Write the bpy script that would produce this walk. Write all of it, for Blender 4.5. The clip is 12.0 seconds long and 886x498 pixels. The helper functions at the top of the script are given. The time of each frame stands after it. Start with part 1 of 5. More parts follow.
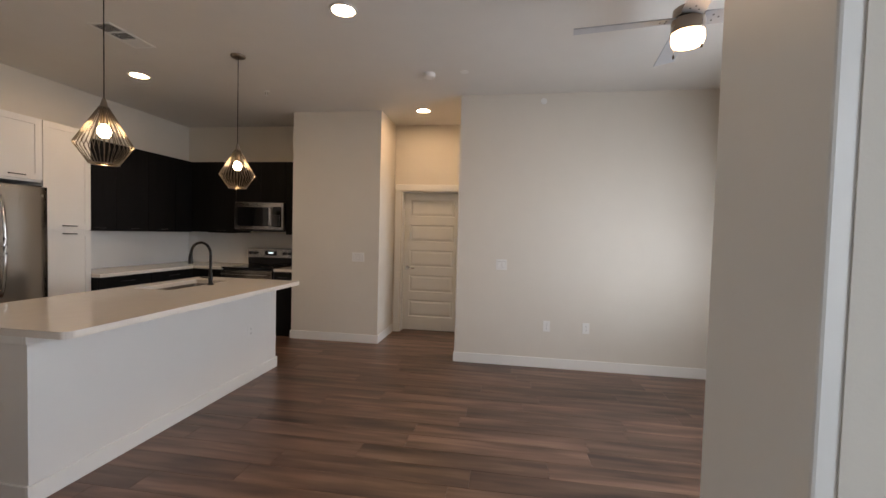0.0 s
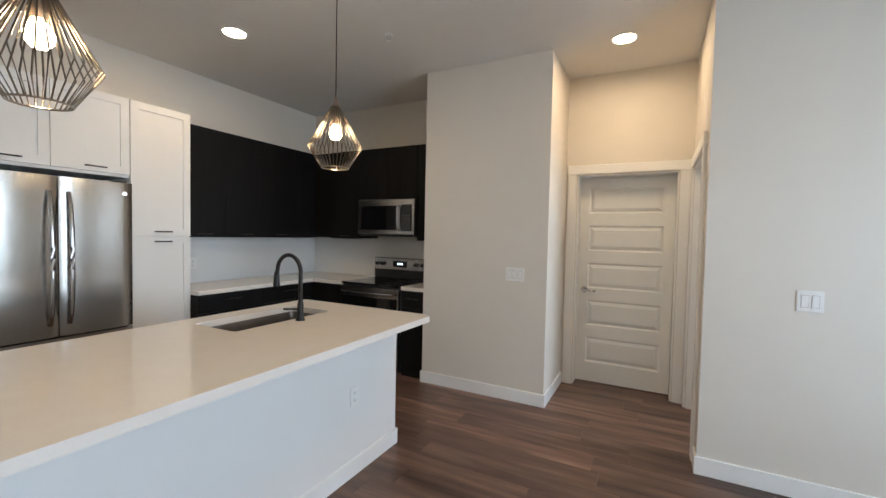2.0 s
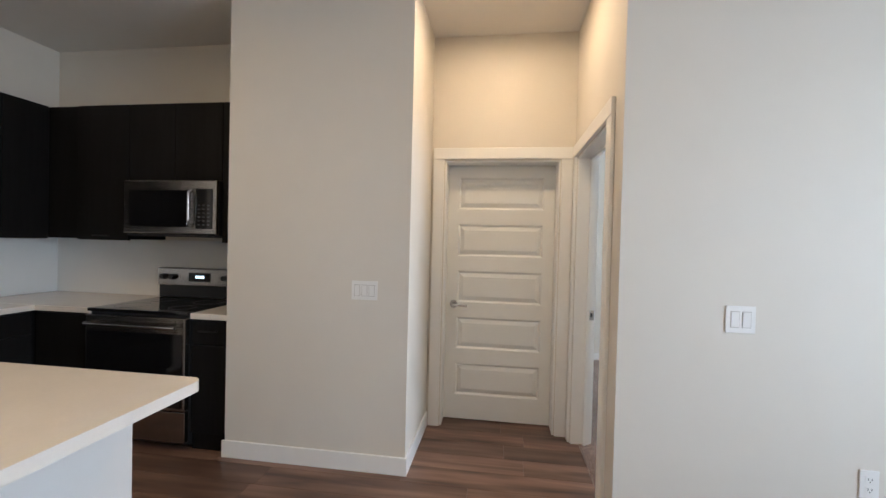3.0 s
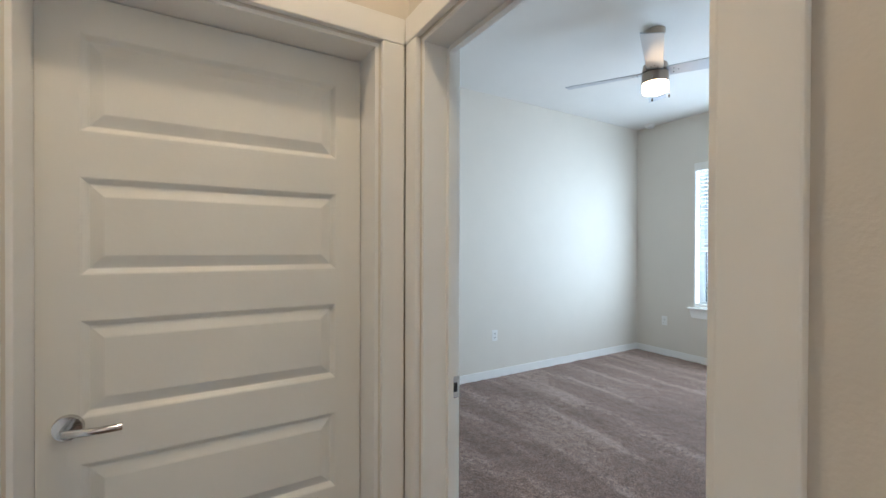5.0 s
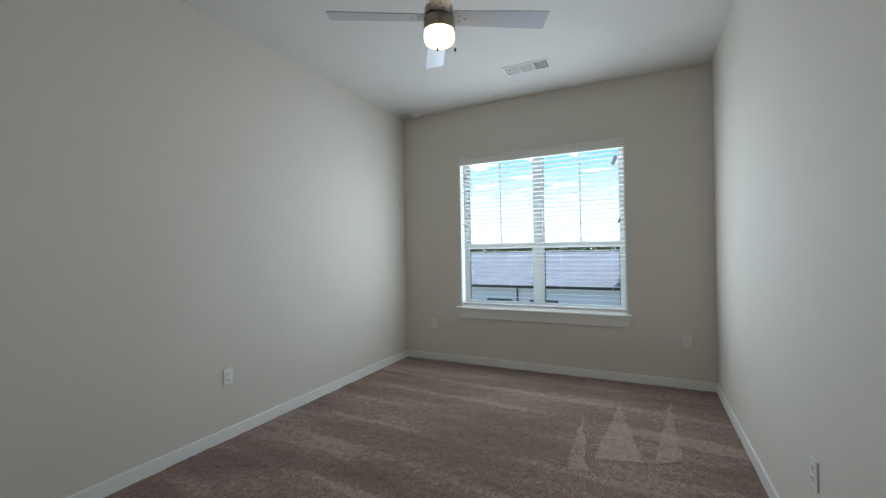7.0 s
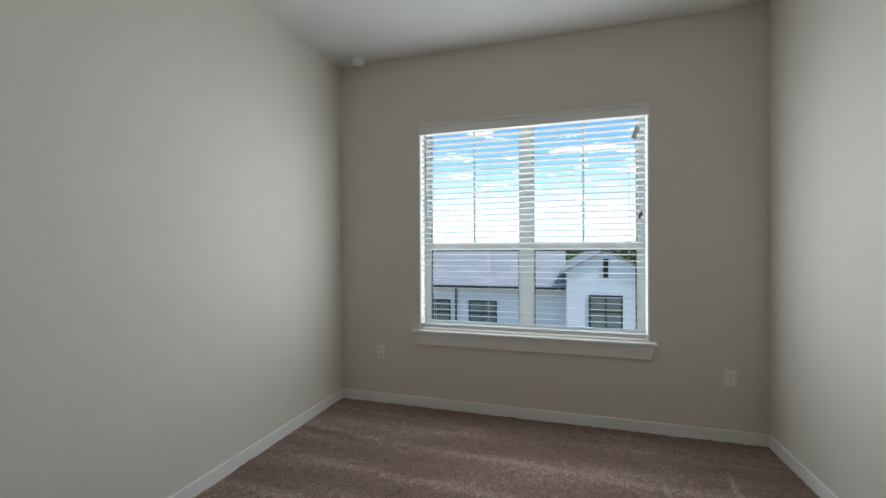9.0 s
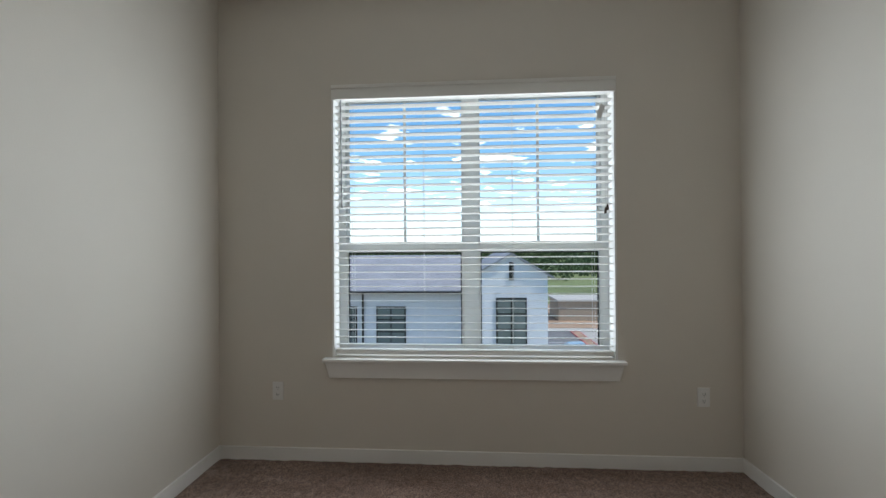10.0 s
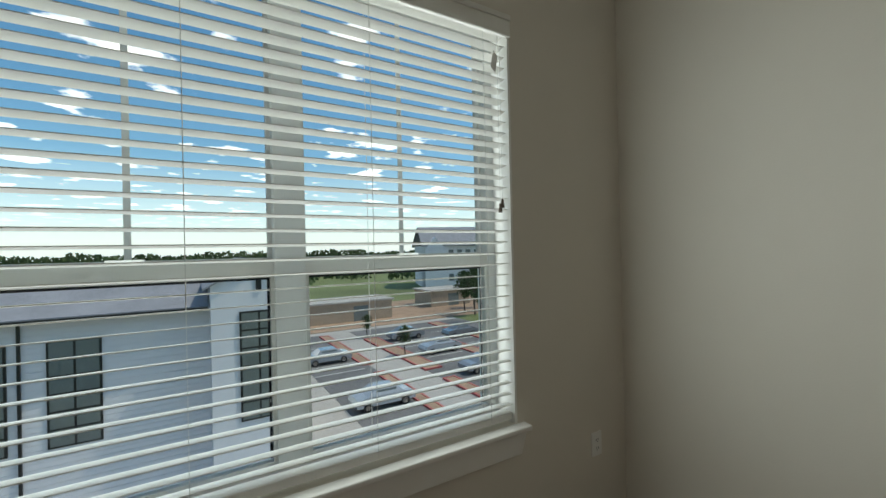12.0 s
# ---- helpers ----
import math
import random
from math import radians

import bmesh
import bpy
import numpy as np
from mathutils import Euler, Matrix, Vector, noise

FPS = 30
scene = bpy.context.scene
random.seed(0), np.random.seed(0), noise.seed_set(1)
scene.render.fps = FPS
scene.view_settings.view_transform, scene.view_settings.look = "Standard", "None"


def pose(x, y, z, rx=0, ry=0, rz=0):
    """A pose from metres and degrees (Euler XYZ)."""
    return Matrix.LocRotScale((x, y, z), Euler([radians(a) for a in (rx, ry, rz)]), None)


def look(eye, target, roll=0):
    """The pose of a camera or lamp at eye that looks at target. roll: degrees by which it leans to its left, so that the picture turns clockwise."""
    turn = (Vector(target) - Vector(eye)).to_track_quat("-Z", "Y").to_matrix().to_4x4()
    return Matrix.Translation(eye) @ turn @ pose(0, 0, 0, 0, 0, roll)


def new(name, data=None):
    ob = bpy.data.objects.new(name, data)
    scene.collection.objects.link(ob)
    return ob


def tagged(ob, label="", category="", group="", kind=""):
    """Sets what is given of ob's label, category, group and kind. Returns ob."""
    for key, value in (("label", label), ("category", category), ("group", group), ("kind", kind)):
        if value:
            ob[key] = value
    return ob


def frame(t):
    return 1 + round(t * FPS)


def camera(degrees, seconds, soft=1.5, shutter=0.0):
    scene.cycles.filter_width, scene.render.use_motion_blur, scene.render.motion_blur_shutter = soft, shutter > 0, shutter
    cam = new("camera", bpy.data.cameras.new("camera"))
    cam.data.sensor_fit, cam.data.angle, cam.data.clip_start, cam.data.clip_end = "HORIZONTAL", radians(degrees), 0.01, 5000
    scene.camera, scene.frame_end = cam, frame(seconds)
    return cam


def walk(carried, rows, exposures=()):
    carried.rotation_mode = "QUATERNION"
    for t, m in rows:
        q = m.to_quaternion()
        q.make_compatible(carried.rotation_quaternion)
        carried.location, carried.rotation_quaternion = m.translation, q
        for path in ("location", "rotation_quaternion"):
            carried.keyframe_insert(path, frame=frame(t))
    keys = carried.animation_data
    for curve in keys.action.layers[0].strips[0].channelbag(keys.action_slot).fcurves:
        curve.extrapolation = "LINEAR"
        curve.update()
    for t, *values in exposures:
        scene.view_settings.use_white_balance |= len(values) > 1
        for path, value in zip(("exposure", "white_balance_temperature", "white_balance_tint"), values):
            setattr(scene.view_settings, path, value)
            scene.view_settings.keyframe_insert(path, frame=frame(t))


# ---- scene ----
cam = camera(94.8, 12.0)
EXPOSURES = [(0, 1.0, 6800, 17), (0.5, 1.27, 6150, 11), (1.5, 1.57, 5750, 8), (2.5, 1.63, 5850, 9), (3, 1.68, 5800, 10), (5, 1.5, 5500, 6), (5.5, 1.25, 5450, 4), (6.0, 0.92, 5650, 6), (6.5, 0.68, 6100, 8), (7.2, 0.46, 6100, 7), (9.5, 0.25, 6550, 10), (10.5, 0.06, 6600, 11), (11.4, -0.1, 6900, 11), (12, -0.36, 7150, 3)]
PATH = [
    (0, (0.529, -4.567, 1.439), (0.23, -2.59, 1.367), 1.5),
    (0.5, (0.369, -4.164, 1.444), (-0.115, -2.225, 1.37), 1.6),
    (1, (0.159, -3.808, 1.44), (-0.582, -1.952, 1.37), 1.5),
    (1.5, (-0.054, -3.406, 1.459), (-0.967, -1.629, 1.382), 1.3),
    (2, (-0.269, -2.941, 1.449), (-1.194, -1.169, 1.378), 1.2),
    (2.5, (-0.401, -2.463, 1.416), (-1.041, -0.569, 1.365), 1.3),
    (3, (-0.528, -1.912, 1.42), (-0.808, 0.068, 1.388), 1.4),
    (3.2, (-0.567, -1.697, 1.425), (-0.732, 0.296, 1.397), 1.3),
    (4.8, (-0.688, -0.177, 1.393), (0.163, 1.633, 1.388), -0.1),
    (5, (-0.604, -0.043, 1.394), (0.423, 1.673, 1.381), 0.2),
    (5.5, (-0.388, 0.268, 1.381), (1.036, 1.672, 1.383), -0.4),
    (6, (-0.194, 0.51, 1.365), (1.479, 1.605, 1.375), -0.8),
    (6.5, (-0.033, 0.642, 1.348), (1.746, 1.555, 1.355), -1.0),
    (7, (0.158, 0.691, 1.326), (1.951, 1.577, 1.333), -1.0),
    (7.2, (0.223, 0.698, 1.317), (2.011, 1.594, 1.321), -0.8),
    (8.8, (1.15, 1.333, 1.39), (3.034, 2.002, 1.362), -0.2),
    (9, (1.277, 1.424, 1.361), (3.19, 2.006, 1.353), -0.3),
    (9.5, (1.633, 1.642, 1.348), (3.604, 1.977, 1.354), -0.4),
    (10, (1.983, 1.755, 1.34), (3.979, 1.882, 1.35), -0.4),
    (10.5, (2.229, 1.849, 1.347), (4.228, 1.797, 1.354), -0.5),
    (11, (2.566, 1.948, 1.375), (4.556, 1.75, 1.384), -0.5),
    (11.5, (2.956, 2.0, 1.382), (4.916, 1.598, 1.387), -0.9),
    (12, (3.211, 2.016, 1.411), (4.919, 0.975, 1.418), -1.3),
]
walk(cam, [(t, look(eye, target, roll)) for t, eye, target, roll in PATH], EXPOSURES)

# ---- world, sun, daylight, exposure ----
world = bpy.data.worlds.new("world")
scene.world = world
world.use_nodes = True
wn, wl = world.node_tree.nodes, world.node_tree.links
wn.clear()
SUN_EL, SUN_AZ = radians(52), radians(200)
sky = wn.new("ShaderNodeTexSky")
sky.sky_type, sky.sun_disc = "NISHITA", False
sky.sun_elevation, sky.sun_rotation = SUN_EL, SUN_AZ
sky.dust_density, sky.ozone_density = 0.3, 1.8
wc = wn.new("ShaderNodeTexCoord")
sep = wn.new("ShaderNodeSeparateXYZ")
wl.new(wc.outputs["Generated"], sep.inputs[0])
lift = wn.new("ShaderNodeMath")
lift.operation = "MAXIMUM"
lift.inputs[1].default_value = 0.03
wl.new(sep.outputs["Z"], lift.inputs[0])
flat = wn.new("ShaderNodeVectorMath")
flat.operation = "DIVIDE"
comb = wn.new("ShaderNodeCombineXYZ")
for k in "XYZ":
    wl.new(lift.outputs[0], comb.inputs[k])
wl.new(wc.outputs["Generated"], flat.inputs[0])
wl.new(comb.outputs[0], flat.inputs[1])
cloud = wn.new("ShaderNodeTexNoise")
cloud.inputs["Scale"].default_value = 1.9
cloud.inputs["Detail"].default_value = 7
cloud.inputs["Roughness"].default_value = 0.55
wl.new(flat.outputs[0], cloud.inputs["Vector"])
cr = wn.new("ShaderNodeValToRGB")
cr.color_ramp.elements[0].position, cr.color_ramp.elements[1].position = 0.57, 0.65
wl.new(cloud.outputs["Fac"], cr.inputs[0])
mixc = wn.new("ShaderNodeMixRGB")
mixc.inputs[2].default_value = (17, 17, 17.4, 1)
fade = wn.new("ShaderNodeMapRange")
fade.inputs["From Min"].default_value, fade.inputs["From Max"].default_value = 0.025, 0.12
wl.new(sep.outputs["Z"], fade.inputs[0])
puff = wn.new("ShaderNodeMath")
puff.operation = "MULTIPLY"
wl.new(cr.outputs[0], puff.inputs[0])
wl.new(fade.outputs[0], puff.inputs[1])
wl.new(puff.outputs[0], mixc.inputs[0])
haze = wn.new("ShaderNodeMapRange")
haze.inputs["From Min"].default_value, haze.inputs["From Max"].default_value = 0.0, 0.20
haze.inputs["To Min"].default_value, haze.inputs["To Max"].default_value = 0.75, 0.0
wl.new(sep.outputs["Z"], haze.inputs[0])
pale = wn.new("ShaderNodeMixRGB")
pale.inputs[2].default_value = (8.2, 9.6, 11.2, 1)
wl.new(haze.outputs[0], pale.inputs[0])
vivid = wn.new("ShaderNodeHueSaturation")
vivid.inputs["Saturation"].default_value, vivid.inputs["Hue"].default_value = 1.25, 0.493
vivid.inputs["Value"].default_value = 1.3
wl.new(sky.outputs[0], vivid.inputs["Color"])
wl.new(vivid.outputs[0], pale.inputs[1])
wl.new(pale.outputs[0], mixc.inputs[1])
bg = wn.new("ShaderNodeBackground")
bg.inputs[1].default_value = 0.15
wl.new(mixc.outputs[0], bg.inputs[0])
wo = wn.new("ShaderNodeOutputWorld")
wl.new(bg.outputs[0], wo.inputs[0])

sun = new("sun", bpy.data.lights.new("sun", "SUN"))
sun.data.energy, sun.data.angle, sun.data.color = 3.0, radians(0.5), (1, 0.95, 0.88)
sun.matrix_world = look((-8, -22, 38), (0, 0, 0))


def sky_lamp(name, x, y, z, w, h, power, dip=0.0):
    lamp = new(name, bpy.data.lights.new(name, "AREA"))
    lamp.data.shape, lamp.data.size, lamp.data.size_y = "RECTANGLE", w, h
    lamp.data.energy, lamp.data.color = power, (0.82, 0.92, 1.0)
    lamp.matrix_world = look((x, y, z), (x - 1, y, z - dip))
    return lamp


sky_lamp("bedroom_window_daylight", 4.55, 1.74, 1.53, 1.74, 1.6, 21)
sky_lamp("bedroom_sash_daylight", 4.652, 1.74, 1.53, 1.74, 1.66, 15)
sky_lamp("living_window_daylight", 3.0, -1.9, 1.53, 1.75, 1.6, 32, 0.3)
# added lamp in an unseen, assumed opening; brightens the doorway casing
sky_lamp("entry_room_added_daylight", 2.2, -5.6, 1.53, 1.2, 1.4, 12)

# ---- materials ----
def rgba(c):
    return (c[0], c[1], c[2], 1)


def mat(name, base, rough=0.5, metal=0.0, scale=8.0, vary=0.06, bump=0.0, bump_scale=60.0, emit=0.0, coat=0.0, stretch=(1, 1, 1), rand=0.0, spec=0.5):
    """A surface with variation at two scales and fine relief."""
    m = bpy.data.materials.new(name)
    m.use_nodes = True
    n, l = m.node_tree.nodes, m.node_tree.links
    b = n["Principled BSDF"]
    b.inputs["Roughness"].default_value, b.inputs["Metallic"].default_value = rough, metal
    b.inputs["Coat Weight"].default_value = coat
    b.inputs["Specular IOR Level"].default_value = spec
    tc = n.new("ShaderNodeTexCoord")
    mp = n.new("ShaderNodeMapping")
    mp.inputs["Scale"].default_value = stretch
    l.new(tc.outputs["Object"], mp.inputs[0])
    a = n.new("ShaderNodeTexNoise")
    a.inputs["Scale"].default_value, a.inputs["Detail"].default_value = scale, 5
    l.new(mp.outputs[0], a.inputs["Vector"])
    a2 = n.new("ShaderNodeTexNoise")
    a2.inputs["Scale"].default_value, a2.inputs["Detail"].default_value = scale * 0.13, 3
    l.new(mp.outputs[0], a2.inputs["Vector"])
    add = n.new("ShaderNodeMath")
    l.new(a.outputs["Fac"], add.inputs[0])
    l.new(a2.outputs["Fac"], add.inputs[1])
    mr = n.new("ShaderNodeMapRange")
    mr.inputs["From Min"].default_value, mr.inputs["From Max"].default_value = 0.6, 1.4
    mr.inputs["To Min"].default_value, mr.inputs["To Max"].default_value = 1 - vary, 1 + vary
    l.new(add.outputs[0], mr.inputs[0])
    sc = n.new("ShaderNodeVectorMath")
    sc.operation = "SCALE"
    sc.inputs[0].default_value = base
    if rand:
        oi = n.new("ShaderNodeObjectInfo")
        rr = n.new("ShaderNodeMapRange")
        rr.inputs["To Min"].default_value, rr.inputs["To Max"].default_value = 1 - rand, 1 + rand
        l.new(oi.outputs["Random"], rr.inputs[0])
        mu = n.new("ShaderNodeMath")
        mu.operation = "MULTIPLY"
        l.new(rr.outputs[0], mu.inputs[0])
        l.new(mr.outputs[0], mu.inputs[1])
        l.new(mu.outputs[0], sc.inputs["Scale"])
    else:
        l.new(mr.outputs[0], sc.inputs["Scale"])
    l.new(sc.outputs[0], b.inputs["Base Color"])
    if bump:
        f = n.new("ShaderNodeTexNoise")
        f.inputs["Scale"].default_value, f.inputs["Detail"].default_value = bump_scale, 4
        l.new(mp.outputs[0], f.inputs["Vector"])
        bp = n.new("ShaderNodeBump")
        bp.inputs["Strength"].default_value, bp.inputs["Distance"].default_value = bump, 0.004
        l.new(f.outputs["Fac"], bp.inputs["Height"])
        l.new(bp.outputs[0], b.inputs["Normal"])
    if emit:
        b.inputs["Emission Color"].default_value = rgba(base)
        b.inputs["Emission Strength"].default_value = emit
    return m


def wood_floor_mat():
    m = bpy.data.materials.new("plank_wood")
    m.use_nodes = True
    n, l = m.node_tree.nodes, m.node_tree.links
    b = n["Principled BSDF"]
    tc = n.new("ShaderNodeTexCoord")
    oi = n.new("ShaderNodeObjectInfo")
    off = n.new("ShaderNodeVectorMath")
    off.operation = "SCALE"
    off.inputs[0].default_value = (37, 91, 13)
    l.new(oi.outputs["Random"], off.inputs["Scale"])
    mv = n.new("ShaderNodeVectorMath")
    l.new(tc.outputs["Object"], mv.inputs[0])
    l.new(off.outputs[0], mv.inputs[1])
    mp = n.new("ShaderNodeMapping")
    mp.inputs["Scale"].default_value = (1.1, 13, 1)
    l.new(mv.outputs[0], mp.inputs[0])
    g = n.new("ShaderNodeTexNoise")
    g.inputs["Scale"].default_value, g.inputs["Detail"].default_value, g.inputs["Distortion"].default_value = 1.0, 8, 0.6
    l.new(mp.outputs[0], g.inputs["Vector"])
    mp2 = n.new("ShaderNodeMapping")
    mp2.inputs["Scale"].default_value = (0.9, 5, 1)
    l.new(mv.outputs[0], mp2.inputs[0])
    g2 = n.new("ShaderNodeTexNoise")
    g2.inputs["Scale"].default_value, g2.inputs["Detail"].default_value = 1.5, 3
    l.new(mp2.outputs[0], g2.inputs["Vector"])
    mx = n.new("ShaderNodeMath")
    mx.operation = "MULTIPLY_ADD"
    mx.inputs[1].default_value = 0.55
    l.new(g.outputs["Fac"], mx.inputs[0])
    h = n.new("ShaderNodeMath")
    h.operation = "MULTIPLY"
    h.inputs[1].default_value = 0.45
    l.new(g2.outputs["Fac"], h.inputs[0])
    l.new(h.outputs[0], mx.inputs[2])
    r = n.new("ShaderNodeValToRGB")
    e = r.color_ramp.elements
    e[0].position, e[0].color = 0.34, (0.045, 0.026, 0.019, 1)
    e[1].position, e[1].color = 0.68, (0.26, 0.16, 0.115, 1)
    mid = e.new(0.5)
    mid.color = (0.135, 0.077, 0.054, 1)
    l.new(mx.outputs[0], r.inputs[0])
    rr = n.new("ShaderNodeMapRange")
    rr.inputs["To Min"].default_value, rr.inputs["To Max"].default_value = 0.72, 1.28
    l.new(oi.outputs["Random"], rr.inputs[0])
    sc = n.new("ShaderNodeVectorMath")
    sc.operation = "SCALE"
    l.new(r.outputs[0], sc.inputs[0])
    l.new(rr.outputs[0], sc.inputs["Scale"])
    l.new(sc.outputs[0], b.inputs["Base Color"])
    b.inputs["Roughness"].default_value = 0.34
    bp = n.new("ShaderNodeBump")
    bp.inputs["Strength"].default_value, bp.inputs["Distance"].default_value = 0.25, 0.002
    l.new(g.outputs["Fac"], bp.inputs["Height"])
    l.new(bp.outputs[0], b.inputs["Normal"])
    return m


def carpet_mat():
    """Cut pile with the lighter strokes that a vacuum cleaner leaves."""
    m = bpy.data.materials.new("carpet_pile")
    m.use_nodes = True
    n, l = m.node_tree.nodes, m.node_tree.links
    b = n["Principled BSDF"]
    b.inputs["Roughness"].default_value = 0.95
    b.inputs["Sheen Weight"].default_value = 0.25
    b.inputs["Specular IOR Level"].default_value = 0.1
    tc = n.new("ShaderNodeTexCoord")
    fine = n.new("ShaderNodeTexNoise")
    fine.inputs["Scale"].default_value, fine.inputs["Detail"].default_value = 130, 3
    l.new(tc.outputs["Object"], fine.inputs["Vector"])
    tuft = n.new("ShaderNodeTexNoise")
    tuft.inputs["Scale"].default_value, tuft.inputs["Detail"].default_value = 26, 4
    l.new(tc.outputs["Object"], tuft.inputs["Vector"])
    mp = n.new("ShaderNodeMapping")
    mp.inputs["Rotation"].default_value = (0, 0, radians(5))
    mp.inputs["Scale"].default_value = (2.4, 0.55, 1)
    l.new(tc.outputs["Object"], mp.inputs[0])
    nap = n.new("ShaderNodeTexNoise")
    nap.inputs["Scale"].default_value, nap.inputs["Detail"].default_value, nap.inputs["Distortion"].default_value = 1.6, 6, 0.4
    l.new(mp.outputs[0], nap.inputs["Vector"])
    r = n.new("ShaderNodeValToRGB")
    e = r.color_ramp.elements
    e[0].position, e[0].color = 0.40, (0.175, 0.11, 0.082, 1)
    e[1].position, e[1].color = 0.66, (0.36, 0.26, 0.21, 1)
    mid = e.new(0.53)
    mid.color = (0.225, 0.148, 0.115, 1)
    ad = n.new("ShaderNodeMath")
    ad.operation = "MULTIPLY_ADD"
    ad.inputs[1].default_value = 0.35
    l.new(tuft.outputs["Fac"], ad.inputs[0])
    k = n.new("ShaderNodeMath")
    k.operation = "MULTIPLY"
    k.inputs[1].default_value = 0.65
    l.new(nap.outputs["Fac"], k.inputs[0])
    l.new(k.outputs[0], ad.inputs[2])
    wv = n.new("ShaderNodeTexWave")
    wv.inputs["Scale"].default_value, wv.inputs["Distortion"].default_value = 0.80, 1.3
    wv.inputs["Detail"].default_value, wv.inputs["Detail Scale"].default_value = 4, 0.7
    mw = n.new("ShaderNodeMapping")
    mw.inputs["Rotation"].default_value = (0, 0, radians(4))
    l.new(tc.outputs["Object"], mw.inputs[0])
    l.new(mw.outputs[0], wv.inputs["Vector"])
    pk = n.new("ShaderNodeMapRange")
    pk.inputs["From Min"].default_value, pk.inputs["From Max"].default_value = 0.86, 1.0
    pk.inputs["To Max"].default_value = 0.13
    l.new(wv.outputs["Fac"], pk.inputs[0])
    pm = n.new("ShaderNodeMath")
    pm.operation = "MULTIPLY"
    l.new(pk.outputs[0], pm.inputs[0])
    l.new(nap.outputs["Fac"], pm.inputs[1])
    tot = n.new("ShaderNodeMath")
    l.new(ad.outputs[0], tot.inputs[0])
    l.new(pm.outputs[0], tot.inputs[1])
    l.new(tot.outputs[0], r.inputs[0])
    mr = n.new("ShaderNodeMapRange")
    mr.inputs["From Min"].default_value, mr.inputs["From Max"].default_value = 0.3, 0.7
    mr.inputs["To Min"].default_value, mr.inputs["To Max"].default_value = 0.35, 1.6
    l.new(fine.outputs["Fac"], mr.inputs[0])
    sc = n.new("ShaderNodeVectorMath")
    sc.operation = "SCALE"
    l.new(r.outputs[0], sc.inputs[0])
    l.new(mr.outputs[0], sc.inputs["Scale"])
    l.new(sc.outputs[0], b.inputs["Base Color"])
    bp = n.new("ShaderNodeBump")
    bp.inputs["Strength"].default_value, bp.inputs["Distance"].default_value = 0.8, 0.006
    l.new(fine.outputs["Fac"], bp.inputs["Height"])
    l.new(bp.outputs[0], b.inputs["Normal"])
    return m


def glass_mat():
    m = bpy.data.materials.new("window_glass")
    m.use_nodes = True
    b = m.node_tree.nodes["Principled BSDF"]
    b.inputs["Base Color"].default_value = (0.93, 0.97, 0.97, 1)
    b.inputs["Roughness"].default_value = 0.0
    b.inputs["Transmission Weight"].default_value = 1.0
    b.inputs["IOR"].default_value = 1.02
    return m


WALL = mat("wall_paint", (0.71, 0.665, 0.595), 0.75, scale=5, vary=0.02, bump=0.12, bump_scale=140)
CEIL = mat("ceiling_paint", (0.74, 0.72, 0.69), 0.85, scale=5, vary=0.02, bump=0.15, bump_scale=120)
TRIM = mat("trim_paint", (0.86, 0.85, 0.825), 0.35, scale=6, vary=0.02, bump=0.04, bump_scale=40)
DOORP = mat("door_paint", (0.80, 0.79, 0.75), 0.4, scale=6, vary=0.025, bump=0.05, bump_scale=50)
WHITE_CAB = mat("white_cabinet_paint", (0.80, 0.79, 0.77), 0.42, scale=4, vary=0.015)
DARK_CAB = mat("black_stained_wood", (0.007, 0.0066, 0.0066), 0.55, scale=3, vary=0.35, stretch=(14, 14, 1), bump=0.1, bump_scale=20, spec=0.15)
QUARTZ = mat("white_quartz", (0.79, 0.745, 0.69), 0.14, scale=90, vary=0.03)
SPLASH = mat("white_backsplash_tile", (0.78, 0.78, 0.77), 0.25, scale=3, vary=0.03)
STEEL = mat("stainless_steel", (0.43, 0.40, 0.37), 0.2, 1.0, scale=3, vary=0.06, stretch=(40, 40, 0.6), bump=0.06, bump_scale=30)
CHROME = mat("chrome", (0.60, 0.59, 0.58), 0.1, 1.0)
NICKEL = mat("brushed_nickel", (0.36, 0.31, 0.26), 0.28, 1.0, scale=12, vary=0.05)
BLACK = mat("black_plastic", (0.012, 0.012, 0.013), 0.35, scale=20, vary=0.1)
BLACK_GLASS = mat("black_glass", (0.006, 0.006, 0.007), 0.06, scale=10, vary=0.05)
MATT_BLACK = mat("matt_black_metal", (0.018, 0.017, 0.017), 0.32, 0.4, scale=20, vary=0.1)
SINK = mat("sink_steel", (0.22, 0.20, 0.18), 0.38, 1.0, scale=10, vary=0.08)
PLASTIC = mat("white_plastic", (0.82, 0.81, 0.79), 0.35, scale=20, vary=0.01)
SLOT = mat("dark_slot", (0.03, 0.03, 0.03), 0.6)
DUCT = mat("dark_duct", (0.10, 0.10, 0.11), 0.7)
BLADE = mat("silver_fan_blade", (0.46, 0.47, 0.50), 0.38, 0.25, scale=6, vary=0.04)
VINYL = mat("white_vinyl", (0.87, 0.87, 0.85), 0.35, scale=6, vary=0.015)
SLAT = mat("white_blind_slat", (0.83, 0.81, 0.77), 0.45, scale=10, vary=0.02)
